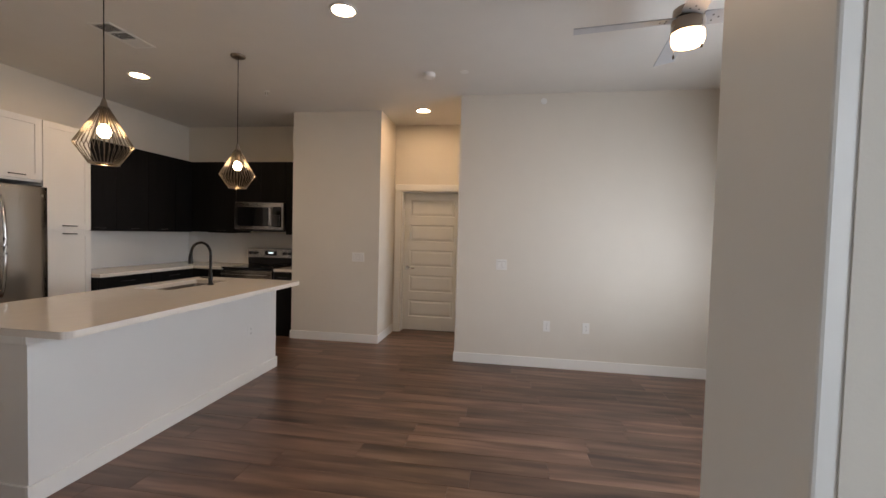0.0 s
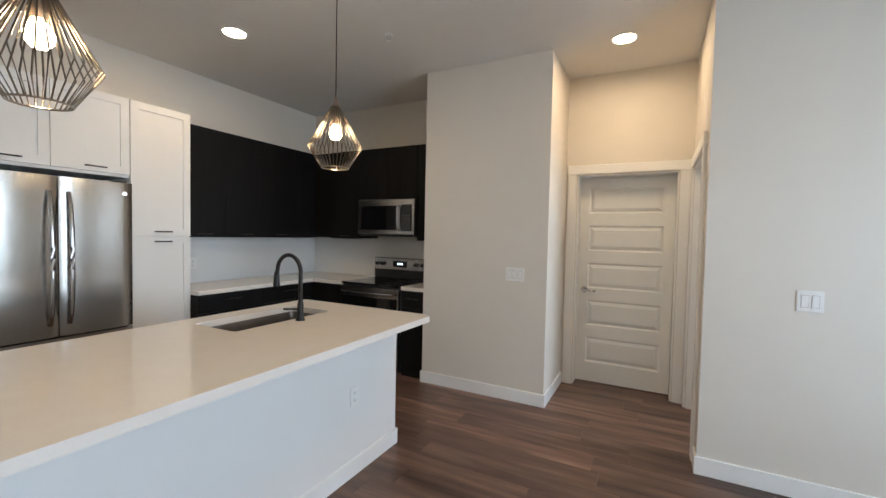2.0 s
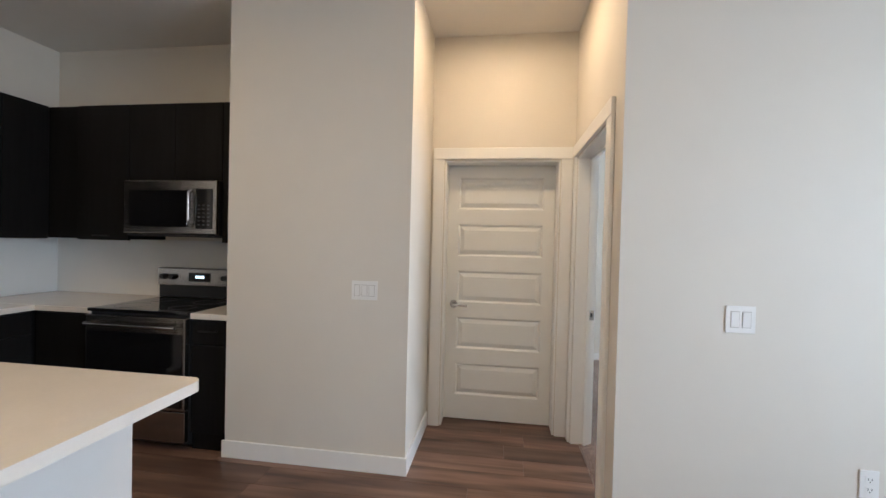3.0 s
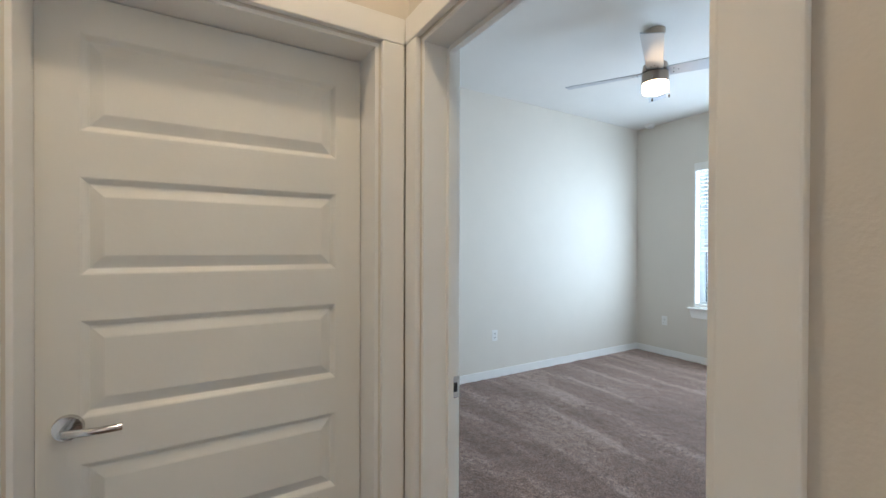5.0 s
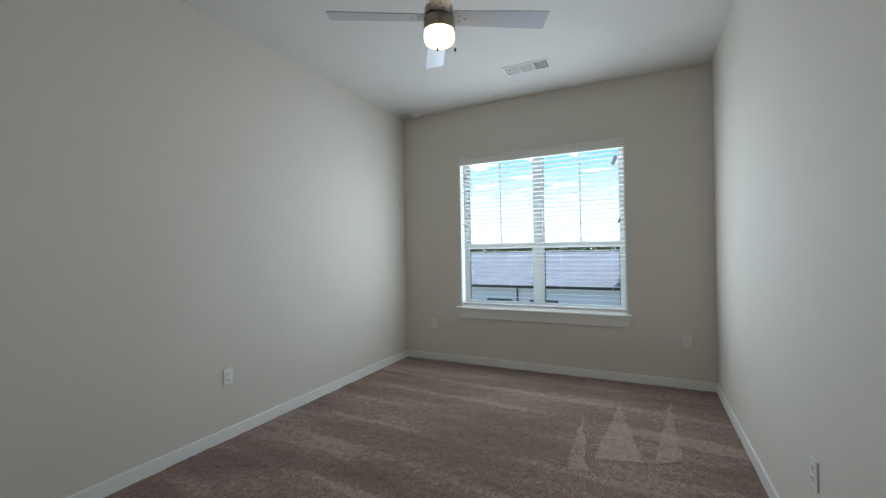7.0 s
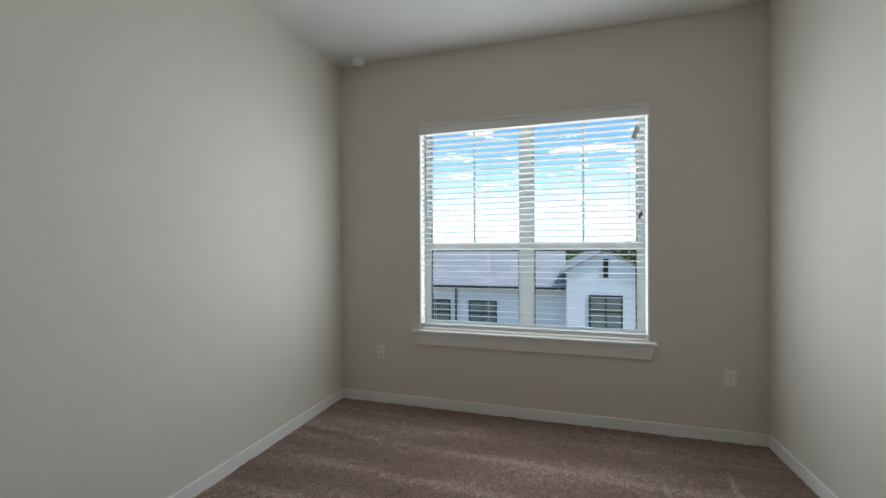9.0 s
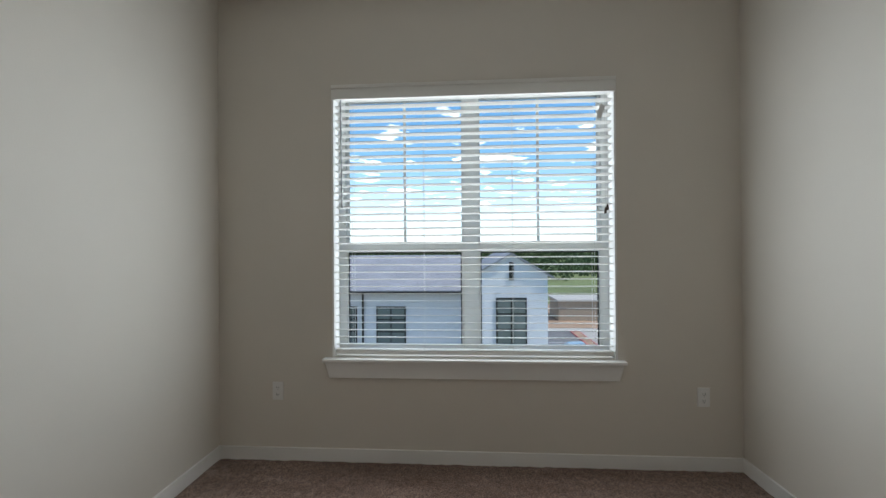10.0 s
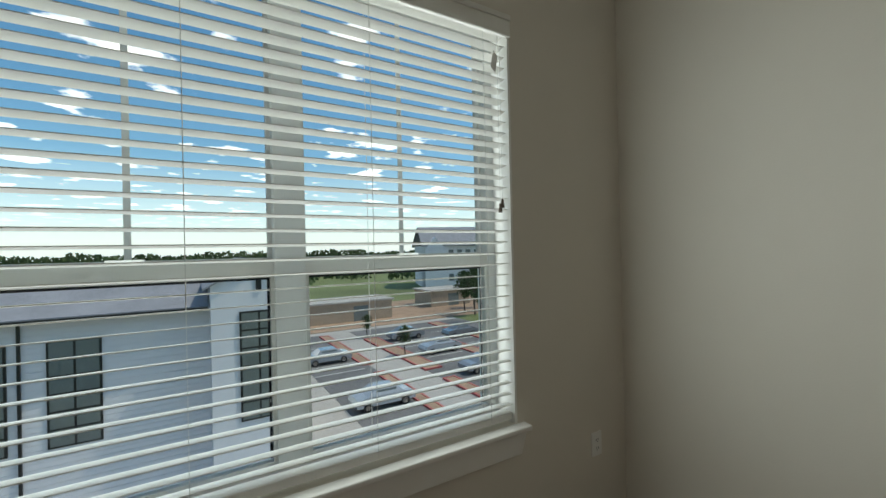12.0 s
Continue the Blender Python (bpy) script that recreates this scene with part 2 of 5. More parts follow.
# the strong vinyl share stands in for bounced light on the window frames
for m, share in ((SLAT, 0.14), (VINYL, 0.52)):
    sn, sl = m.node_tree.nodes, m.node_tree.links
    trans = sn.new("ShaderNodeBsdfTranslucent")
    trans.inputs[0].default_value = (0.92, 0.93, 0.90, 1)
    mixs = sn.new("ShaderNodeMixShader")
    mixs.inputs[0].default_value = share
    sl.new(sn["Principled BSDF"].outputs[0], mixs.inputs[1])
    sl.new(trans.outputs[0], mixs.inputs[2])
    sl.new(mixs.outputs[0], sn["Material Output"].inputs[0])
WIRE = mat("dark_brushed_wire", (0.20, 0.175, 0.145), 0.34, 1.0, scale=12, vary=0.08)
CORD = mat("white_cord", (0.75, 0.75, 0.73), 0.8)
SCREEN_EDGE = mat("dark_screen_edge", (0.03, 0.03, 0.035), 0.6)
CLEAR = mat("clear_wand", (0.35, 0.36, 0.36), 0.2)
CAN_GLOW = mat("can_light_glow", (1.0, 0.70, 0.40), 0.5, vary=0.0, emit=65)
BULB_GLOW = mat("bulb_glow", (1.0, 0.70, 0.38), 0.5, vary=0.0, emit=32)
GLOBE_GLOW = mat("frosted_globe_glow", (1.0, 0.66, 0.36), 0.5, vary=0.0, emit=4.5)
DISPLAY = mat("lit_display", (0.65, 0.85, 0.9), 0.4, vary=0.0, emit=1.2)
WOODFLOOR = wood_floor_mat()
CARPET = carpet_mat()
GLASS = glass_mat()
SIDING = mat("white_siding", (0.64, 0.64, 0.68), 0.7, scale=2, vary=0.03, bump=0.1)
ROOF = mat("grey_shingles", (0.26, 0.26, 0.285), 0.85, scale=6, vary=0.2, bump=0.4, bump_scale=12)
DARKGLASS = mat("dark_window_glass", (0.15, 0.17, 0.17), 0.1, scale=1, vary=0.2)
GRASS = mat("far_grass", (0.14, 0.165, 0.06), 0.95, scale=0.03, vary=0.5, bump=0.3)
ASPHALT = mat("asphalt", (0.15, 0.145, 0.145), 0.9, scale=0.7, vary=0.25, bump=0.2)
CONCRETE = mat("concrete", (0.40, 0.37, 0.34), 0.85, scale=0.8, vary=0.12, bump=0.2)
EARTH = mat("bare_earth", (0.33, 0.22, 0.15), 0.95, scale=0.5, vary=0.3, bump=0.4)
REDKERB = mat("red_painted_kerb", (0.42, 0.10, 0.09), 0.7, scale=3, vary=0.2)
LINEPAINT = mat("road_paint", (0.65, 0.64, 0.62), 0.8, scale=4, vary=0.1)
LEAF = mat("foliage", (0.055, 0.085, 0.03), 0.9, scale=0.7, vary=0.5)
BARK = mat("bark", (0.10, 0.075, 0.055), 0.9, scale=6, vary=0.3)
BRICKWALL = mat("tan_masonry", (0.36, 0.28, 0.21), 0.85, scale=2, vary=0.15)
CARPAINT = mat("car_paint", (0.25, 0.26, 0.28), 0.25, coat=1.0, rand=0.6)

H = 2.99


# ---- mesh helpers ----
def box(bm, x0, x1, y0, y1, z0, z1, bevel=0.0):
    m = Matrix.Translation(((x0 + x1) / 2, (y0 + y1) / 2, (z0 + z1) / 2)) @ Matrix.Diagonal((abs(x1 - x0), abs(y1 - y0), abs(z1 - z0), 1))
    g = bmesh.ops.create_cube(bm, size=1, matrix=m)
    if bevel:
        es = list({e for v in g["verts"] for e in v.link_edges})
        bmesh.ops.bevel(bm, geom=es, offset=bevel, segments=2, profile=0.5, affect="EDGES")
    return bm


def boxes(*args, bevel=0.0):
    bm = bmesh.new()
    for a in args:
        box(bm, *a, bevel=bevel)
    return bm


def cyl(bm, p, q, r0, r1=None, seg=16, caps=True):
    p, q = Vector(p), Vector(q)
    d = q - p
    m = Matrix.Translation((p + q) / 2) @ d.to_track_quat("Z", "Y").to_matrix().to_4x4()
    bmesh.ops.create_cone(bm, cap_ends=caps, segments=seg, radius1=r0, radius2=r0 if r1 is None else r1, depth=d.length, matrix=m)
    return bm


def cyls(*args, seg=16):
    bm = bmesh.new()
    for a in args:
        cyl(bm, *a, seg=seg)
    return bm


def lathe(profile, seg=32, centre=(0, 0, 0)):
    """A turned shape from (radius, height) pairs."""
    bm = bmesh.new()
    rings = []
    for r, z in profile:
        if r < 1e-5:
            rings.append([bm.verts.new((centre[0], centre[1], centre[2] + z))])
        else:
            rings.append([bm.verts.new((centre[0] + r * math.cos(2 * math.pi * i / seg), centre[1] + r * math.sin(2 * math.pi * i / seg), centre[2] + z)) for i in range(seg)])
    for a, b in zip(rings, rings[1:]):
        for i in range(seg):
            j = (i + 1) % seg
            if len(a) == 1 and len(b) > 1:
                bm.faces.new((a[0], b[j], b[i]))
            elif len(b) == 1 and len(a) > 1:
                bm.faces.new((a[i], a[j], b[0]))
            elif len(a) > 1:
                bm.faces.new((a[i], a[j], b[j], b[i]))
    bmesh.ops.recalc_face_normals(bm, faces=bm.faces)
    return bm


def tube(points, r, seg=12):
    """A round pipe along points."""
    bm = bmesh.new()
    pts = [Vector(p) for p in points]
    rings = []
    for i, p in enumerate(pts):
        d = (pts[min(i + 1, len(pts) - 1)] - pts[max(i - 1, 0)]).normalized()
        q = d.to_track_quat("Z", "Y")
        rings.append([bm.verts.new(p + q @ Vector((r * math.cos(2 * math.pi * k / seg), r * math.sin(2 * math.pi * k / seg), 0))) for k in range(seg)])
    for a, b in zip(rings, rings[1:]):
        for k in range(seg):
            bm.faces.new((a[k], a[(k + 1) % seg], b[(k + 1) % seg], b[k]))
    bm.faces.new(rings[0][::-1])
    bm.faces.new(rings[-1])
    bmesh.ops.recalc_face_normals(bm, faces=bm.faces)
    return bm


def obj(name, bm, material, smooth=False):
    me = bpy.data.meshes.new(name)
    bm.to_mesh(me)
    bm.free()
    me.materials.append(material)
    if smooth:
        me.shade_smooth()
        me.set_sharp_from_angle(angle=radians(38))
    return new(name, me)


def part(name, bm, material, parent, label="", smooth=False):
    ob = obj(name, bm, material, smooth)
    ob.parent = parent
    return tagged(ob, label)


def thing(name, label, category, group="", m=None):
    ob = new(name)
    ob.empty_display_size = 0.1
    if m is not None:
        ob.matrix_world = m
    return tagged(ob, label, category, group)


def struct(name, bm, material, label, category):
    return tagged(obj(name, bm, material), label, category, kind="structure")


def wall_hole(x0, x1, z0, z1, holes, place):
    """Wall pieces around openings; place(u0, u1, z0, z1) gives a box."""
    out = []
    u = x0
    for a, b, c, d in sorted(holes):
        if a > u:
            out.append(place(u, a, z0, z1))
        if c > z0:
            out.append(place(a, b, z0, c))
        if d < z1:
            out.append(place(a, b, d, z1))
        u = b
    if u < x1:
        out.append(place(u, x1, z0, z1))
    return boxes(*out)


# ---- walls, floors, ceilings ----
DH = 2.05
WY0, WY1, WZ0, WZ1 = 0.848, 2.632, 0.665, 2.41     # bedroom window opening
LY0, LY1 = -2.782, -0.998                        # living window opening
struct("wall_partition", boxes((0.0, 4.745, 0.0, 0.115, 0, H)), WALL, "warm white painted wall between living room and bedroom", "wall")
struct("wall_bedroom_door", wall_hole(0.115, 3.385, 0, H, [(0.242, 1.10, 0, DH)], lambda u, v, a, b: (0.0, 0.13, u, v, a, b)), WALL, "painted wall with the bedroom doorway", "wall")
struct("wall_bedroom_north", boxes((0.0, 4.745, 3.385, 3.5, 0, H)), WALL, "long plain warm white bedroom wall", "wall")
struct("wall_bedroom_window", wall_hole(0.115, 3.385, 0, H, [(WY0, WY1, WZ0, WZ1)], lambda u, v, a, b: (4.545, 4.745, u, v, a, b)), WALL, "bedroom wall with a wide window opening", "wall")
struct("wall_hall_end", wall_hole(-1.07, 0.0, 0, H, [(-0.965, -0.105, 0, DH)], lambda u, v, a, b: (u, v, 1.2, 1.36, a, b)), WALL, "short hall end wall round a door", "wall")
struct("wall_stub", boxes((-2.265, -1.07, 0.487, 1.36, 0, H)), WALL, "projecting painted wall block beside the kitchen", "wall")
struct("wall_kitchen_back", boxes((-4.37, -2.265, 1.15, 1.36, 0, H)), WALL, "kitchen back wall above the black cabinets", "wall")
struct("wall_kitchen_west", boxes((-4.5, -4.37, -2.3, 1.36, 0, H)), WALL, "kitchen side wall behind the cabinets", "wall")
struct("wall_fridge_return", boxes((-4.5, -3.82, -2.42, -2.3, 0, H)), WALL, "wall return beside the refrigerator", "wall")
struct("wall_living_west", boxes((-3.94, -3.82, -4.33, -2.42, 0, H)), WALL, "plain living room side wall", "wall")
struct("wall_living_east", wall_hole(-4.33, 0.0, 0, H, [(LY0, LY1, WZ0, WZ1)], lambda u, v, a, b: (3.0, 3.2, u, v, a, b)), WALL, "living room wall with a window", "wall")
struct("wall_living_south", wall_hole(-3.82, 3.0, 0, H, [(-0.235, 0.705, 0, DH)], lambda u, v, a, b: (u, v, -4.33, -4.21, a, b)), WALL, "living room wall with a cased doorway", "wall")
# unseen room; its east opening is assumed, made for the added lamp
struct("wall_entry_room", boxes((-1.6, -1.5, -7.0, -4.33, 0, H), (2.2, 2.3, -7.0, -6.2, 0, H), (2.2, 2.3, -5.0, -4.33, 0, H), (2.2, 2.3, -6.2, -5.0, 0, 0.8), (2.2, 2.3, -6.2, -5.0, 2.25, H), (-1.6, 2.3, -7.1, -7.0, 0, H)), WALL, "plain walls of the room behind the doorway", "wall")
struct("wall_closet_back", boxes((-1.07, 0.0, 1.6, 1.7, 0, H)), WALL, "plain wall behind the closed door", "wall")
struct("ceiling", boxes((-4.5, 4.745, -7.1, 3.5, H, H + 0.12)), CEIL, "smooth off-white painted ceiling", "ceiling")
floor = struct("floor", boxes((-4.5, 3.2, -7.1, 0.0, -0.15, -0.012), (-4.5, 0.06, 0.0, 1.7, -0.15, -0.012)), ASPHALT, "brown wood plank floor", "floor")

bm = bmesh.new()
NX, NY = 230, 164
gx = [0.06 + i * (4.545 - 0.06) / NX for i in range(NX + 1)]
gy = [0.115 + j * 3.27 / NY for j in range(NY + 1)]
grid = [[bm.verts.new((x, y, 0.004 + 0.005 * noise.noise((x * 31, y * 31, 0.3)) + 0.004 * noise.noise((x * 9, y * 9, 4)))) for y in gy] for x in gx]
for i in range(NX):
    for j in range(NY):
        bm.faces.new((grid[i][j], grid[i + 1][j], grid[i + 1][j + 1], grid[i][j + 1]))
carpet = struct("floor_carpet", bm, CARPET, "brown cut-pile carpet with pale vacuum strokes", "carpet")
carpet.data.shade_smooth()
NAP = carpet_mat()
NAP.name = "brushed_carpet_pile"
ramp = [x for x in NAP.node_tree.nodes if x.bl_idname == "ShaderNodeValToRGB"][0].color_ramp
for e, c in zip(ramp.elements, ((0.27, 0.192, 0.16, 1), (0.35, 0.255, 0.215, 1), (0.42, 0.315, 0.27, 1))):
    e.color = c
rv = random.Random(5)


def nap_stroke(tip, a, b):
    """A stroke of pile brushed the other way, frayed along its edges."""
    bm = bmesh.new()
    tip, a, b = Vector(tip), Vector(a), Vector(b)
    left, right = [], []
    for i in range(25):
        u = 0.02 + 0.98 * i / 24
        for side, q in ((left, a), (right, b)):
            p = tip.lerp(q, u) + Vector((rv.uniform(-0.006, 0.006), rv.uniform(-0.012, 0.012)))
            side.append(bm.verts.new((p.x, p.y, 0.0062 + 0.005 * noise.noise((p.x * 31, p.y * 31, 0.3)) + 0.004 * noise.noise((p.x * 9, p.y * 9, 4)))))
    for i in range(24):
        bm.faces.new((left[i], right[i], right[i + 1], left[i + 1]))
    bmesh.ops.subdivide_edges(bm, edges=[e for e in bm.edges if len(e.link_faces) and e.calc_length() > 0.03], cuts=6, use_grid_fill=True)
    for v in bm.verts:
        v.co.z = 0.0068 + 0.005 * noise.noise((v.co.x * 31, v.co.y * 31, 0.3)) + 0.004 * noise.noise((v.co.x * 9, v.co.y * 9, 4))
    bmesh.ops.recalc_face_normals(bm, faces=bm.faces)
    for f in bm.faces:
        if f.normal.z < 0:
            f.normal_flip()
    ob = part("nap_stroke", bm, NAP, carpet)


for tip, a, b in (((3.55, 1.15), (2.66, 1.13), (2.70, 1.02)), ((3.88, 0.90), (2.86, 0.99), (2.93, 0.72)), ((4.12, 0.52), (2.93, 0.66), (3.05, 0.50))):
    nap_stroke(tip, a, b)
struct("floor_bedroom_slab", boxes((0.06, 4.745, 0.0, 3.5, -0.15, -0.012)), CONCRETE, "slab under the carpet", "floor")


def baseboard(label, *runs, h=0.11):
    bm = bmesh.new()
    for x0, x1, y0, y1 in runs:
        box(bm, x0, x1, y0, y1, 0, h, bevel=0.003)
    struct("baseboard", bm, TRIM, label, "baseboard")


D = 0.014
baseboard("white painted baseboard of the living room wall", (-D, 3.0, -D, 0))
baseboard("white painted baseboard in the hall", (-D, 0, 0, 0.14))
baseboard("white painted baseboard round the wall block", (-2.265 - D, -1.07 + D, 0.487 - D, 0.487))
baseboard("white painted baseboard in the hall", (-1.07, -1.07 + D, 0.487, 1.18))
baseboard("white painted baseboard under the living room window", (3.0 - D, 3.0, -4.21, -D))
baseboard("white painted baseboard of the living room wall", (0.80, 3.0 - D, -4.21, -4.21 + D))
baseboard("white painted baseboard beside the refrigerator", (-3.82, -3.82 + D, -4.21, -2.3))
baseboard("white painted bedroom baseboard", (0.13, 4.545, 3.385 - D, 3.385), h=0.087)
baseboard("white painted bedroom baseboard under the window", (4.545 - D, 4.545, 0.115, 3.385 - D), h=0.087)
baseboard("white painted bedroom baseboard", (0.13, 4.545 - D, 0.115, 0.115 + D), h=0.087)
baseboard("white painted bedroom baseboard", (0.13, 0.13 + D, 1.2, 3.385 - D), h=0.087)


# ---- doors ----
def casing(name, label, m, w, h, depth, cw=0.085, side_l=None, side_r=None):
    """Door lining with flat casing on the near face; local x across, y into the wall, z up."""
    t = thing(name, label, "door frame", m=m)
    t["kind"] = "structure"
    lw, rw = (cw if side_l is None else side_l), (cw if side_r is None else side_r)
    part("casing_side", boxes((-lw, -0.006, -0.02, 0, 0, h + 0.006), bevel=0.004), TRIM, t)
    part("casing_side", boxes((w + 0.006, w + rw, -0.02, 0, 0, h + 0.006), bevel=0.004), TRIM, t)
    part("casing_head", boxes((-lw, w + rw, -0.022, 0, h + 0.007, h + 0.007 + cw), bevel=0.004), TRIM, t)
    part("jamb", boxes((-0.012, 0.012, 0.001, depth - 0.001, 0, h - 0.012), bevel=0.002), TRIM, t)
    part("jamb", boxes((w - 0.012, w + 0.012, 0.001, depth - 0.001, 0, h - 0.012), bevel=0.002), TRIM, t)
    part("head_jamb", boxes((-0.012, w + 0.012, 0.001, depth - 0.001, h - 0.012, h + 0.012), bevel=0.002), TRIM, t)
    return t


def panel_door(name, label, m, w, h, lever_x, flip, z0=0.012):
    """Five equal recessed panels; local x across from the hinge, y through the leaf."""
    t = thing(name, label, "door", m=m)
    T, st, top, bot, mid = 0.02, 0.085, 0.095, 0.205, 0.118
    ph = (h - top - bot - 4 * mid) / 5
    bm = boxes((0, st, -T, T, z0, h), (w - st, w, -T, T, z0, h), (st, w - st, -T, T, z0, bot), (st, w - st, -T, T, h - top, h))
    for i in range(4):
        a = bot + (i + 1) * ph + i * mid
        box(bm, st, w - st, -T, T, a, a + mid)
    leaf = part("leaf", bm, DOORP, t)
    for i in range(5):
        a = bot + i * (ph + mid)
        b = bmesh.new()
        for s in (-1, 1):
            rings = []
            for inset, dep in ((0, T), (0.004, T - 0.002), (0.015, T - 0.0125), (0.018, T - 0.013), (0.046, T - 0.002), (0.050, T - 0.001)):
                rings.append([b.verts.new((x, s * dep, z)) for x, z in ((st + inset, a + inset), (w - st - inset, a + inset), (w - st - inset, a + ph - inset), (st + inset, a + ph - inset))])
            for p, q in zip(rings, rings[1:]):
                for k in range(4):
                    b.faces.new((p[k], p[(k + 1) % 4], q[(k + 1) % 4], q[k]))
            b.faces.new(rings[-1])
        bmesh.ops.recalc_face_normals(b, faces=b.faces)
        part("panel", b, DOORP, leaf)
    for s in (-1, 1):
        b = cyls(((lever_x, s * T, 0.93), (lever_x, s * (T + 0.012), 0.93), 0.033, 0.030), ((lever_x, s * (T + 0.012), 0.93), (lever_x, s * (T + 0.05), 0.93), 0.012), seg=24)
        hnd = part("lever_handle", b, CHROME, t, "polished chrome lever handle", smooth=True)
        pts = [(lever_x + flip * k * 0.115 / 6, s * (T + 0.05 + 0.006 * math.sin(k / 6 * 3.1)), 0.93 - 0.004 * k / 6) for k in range(7)]
        part("lever", tube(pts, 0.0095), CHROME, hnd, smooth=True)
    part("latch_plate", boxes((w - 0.001, w + 0.0015, -0.012, 0.012, 0.90, 0.96)), CHROME, t)
    return t


casing("door_frame_hall", "white painted door lining and flat casing", pose(-0.965, 1.2, 0), 0.86, DH, 0.16, side_l=0.088, side_r=0.085)
panel_door("hall_door", "closed white five-panel door with chrome lever", pose(-0.120, 1.352, 0, 0, 0, 180), 0.832, 2.035, 0.77, -1)
casing("door_frame_bedroom", "white painted lining and casing of the bedroom doorway", pose(0.0, 1.10, 0, 0, 0, -90), 0.858, DH, 0.13, side_l=0.078, side_r=0.10)
b = boxes((0.085, 0.105, 1.072, 1.088, 0, 2.03), (0.085, 0.105, 0.256, 0.268, 0, 2.03), (0.085, 0.105, 0.268, 1.072, 2.02, 2.036))
struct("door_stop", b, TRIM, "white door stop strips in the bedroom doorway", "door stop")
panel_door("bedroom_door", "open white five-panel bedroom door with chrome lever", pose(0.172, 0.268, 0, 0, 0, 2.8), 0.835, 2.035, 0.775, -1, z0=0.016)
b = boxes((0.131, 0.150, 1.106, 1.19, 0, 2.056), (0.131, 0.150, 0.155, 0.236, 0, 2.056), (0.131, 0.152, 0.155, 1.19, 2.057, 2.14), bevel=0.003)
struct("door_casing", b, TRIM, "white flat casing on the bedroom side of the doorway", "door casing")
st = thing("strike_plate", "chrome strike plate set in the white jamb", "strike plate")
part("plate", boxes((0.105, 0.137, 1.0845, 1.0872, 0.895, 0.965), bevel=0.001), CHROME, st)
part("latch_hole", boxes((0.113, 0.127, 1.0835, 1.0842, 0.915, 0.945)), SLOT, st, "dark latch hole")
casing("door_frame_living", "white painted casing of the doorway into the living room", pose(0.705, -4.21, 0, 0, 0, 180), 0.94, DH, 0.12)


# ---- wall plates ----
def outlet(m, label="white double wall socket with cover plate"):
    t = thing("wall_outlet", label, "outlet", "wall outlets", m)
    part("cover_plate", boxes((-0.036, 0.036, -0.006, 0, -0.058, 0.058), bevel=0.002), PLASTIC, t)
    for z in (-0.021, 0.021):
        s = part("socket", boxes((-0.017, 0.017, -0.008, -0.0065, z - 0.015, z + 0.015), bevel=0.0006), PLASTIC, t)
        part("slots", boxes((-0.008, -0.006, -0.0092, -0.0084, z - 0.004, z + 0.006), (0.006, 0.008, -0.0092, -0.0084, z - 0.004, z + 0.006), (-0.002, 0.002, -0.0092, -0.0084, z - 0.011, z - 0.007)), SLOT, s)
    return t


def switch(m, gangs, label):
    t = thing("light_switch", label, "switch", "light switches", m)
    w = 0.026 + 0.046 * gangs
    part("cover_plate", boxes((-w / 2, w / 2, -0.006, 0, -0.058, 0.058), bevel=0.002), PLASTIC, t)
    for i in range(gangs):
        x = (i - (gangs - 1) / 2) * 0.046
        b = boxes((x - 0.016, x + 0.016, -0.0085, -0.0065, -0.033, 0.033), bevel=0.001)
        r = part("rocker", b, PLASTIC, t)
        r.rotation_euler = (radians(1.2), 0, 0)
        part("rocker_gap", boxes((x - 0.018, x + 0.018, -0.0064, -0.0061, -0.035, 0.035)), CONCRETE, t)
    return t


switch(pose(0.50, 0, 1.12), 2, "white double rocker switch on the living room wall")
switch(pose(-1.345, 0.487, 1.115), 3, "white triple rocker switch on the wall block")
outlet(pose(1.01, 0, 0.46))
outlet(pose(1.425, 0, 0.46))
outlet(pose(2.09, 3.385, 0.449))
outlet(pose(4.545, 2.99, 0.447, 0, 0, -90))
outlet(pose(4.545, 0.347, 0.446, 0, 0, -90))
outlet(pose(2.20, 0.115, 0.44, 0, 0, 180))
outlet(pose(-1.826, -1.06, 0.48, 0, 0, 90), "white wall socket in the island side")
outlet(pose(-4.358, -0.5, 1.11, 0, 0, 90), "white socket in the kitchen backsplash")


# ---- ceiling things ----
def can_light(x, y):
    t = thing("recessed_light", "lit round recessed ceiling light with white trim", "ceiling light", "recessed lights", pose(x, y, H))
    part("trim_ring", lathe([(0.078, -0.004), (0.082, -0.008), (0.096, -0.006), (0.099, 0.0), (0.078, 0.0)]), PLASTIC, t, smooth=True)
    part("lens", lathe([(0.0, -0.006), (0.05, -0.006), (0.078, -0.003)]), CAN_GLOW, t, "glowing warm lens", smooth=True)


for x, y in ((-0.64, -1.80), (-3.24, -0.84), (-0.537, 0.524)):
    can_light(x, y)


def smoke_detector(x, y, r=0.065):
    t = thing("smoke_detector", "round white smoke detector on the ceiling", "smoke detector", "smoke detectors", pose(x, y, H))
    part("base", lathe([(0.0, -0.006), (r, -0.006), (r, 0.0)]), PLASTIC, t, smooth=True)
    part("cover", lathe([(0.0, -0.042), (r * 0.6, -0.042), (r * 0.82, -0.034), (r * 0.9, -0.012), (r * 0.9, -0.006)]), PLASTIC, t, smooth=True)
    part("led", cyls(((r * 0.45, 0, -0.044), (r * 0.45, 0, -0.041), 0.003)), SLOT, t)


smoke_detector(-0.245, -0.63)
smoke_detector(4.45, 3.15)
t = thing("ceiling_sprinkler_cover", "flat round sprinkler cover on the ceiling", "sprinkler", m=pose(0.10, -0.65, H))
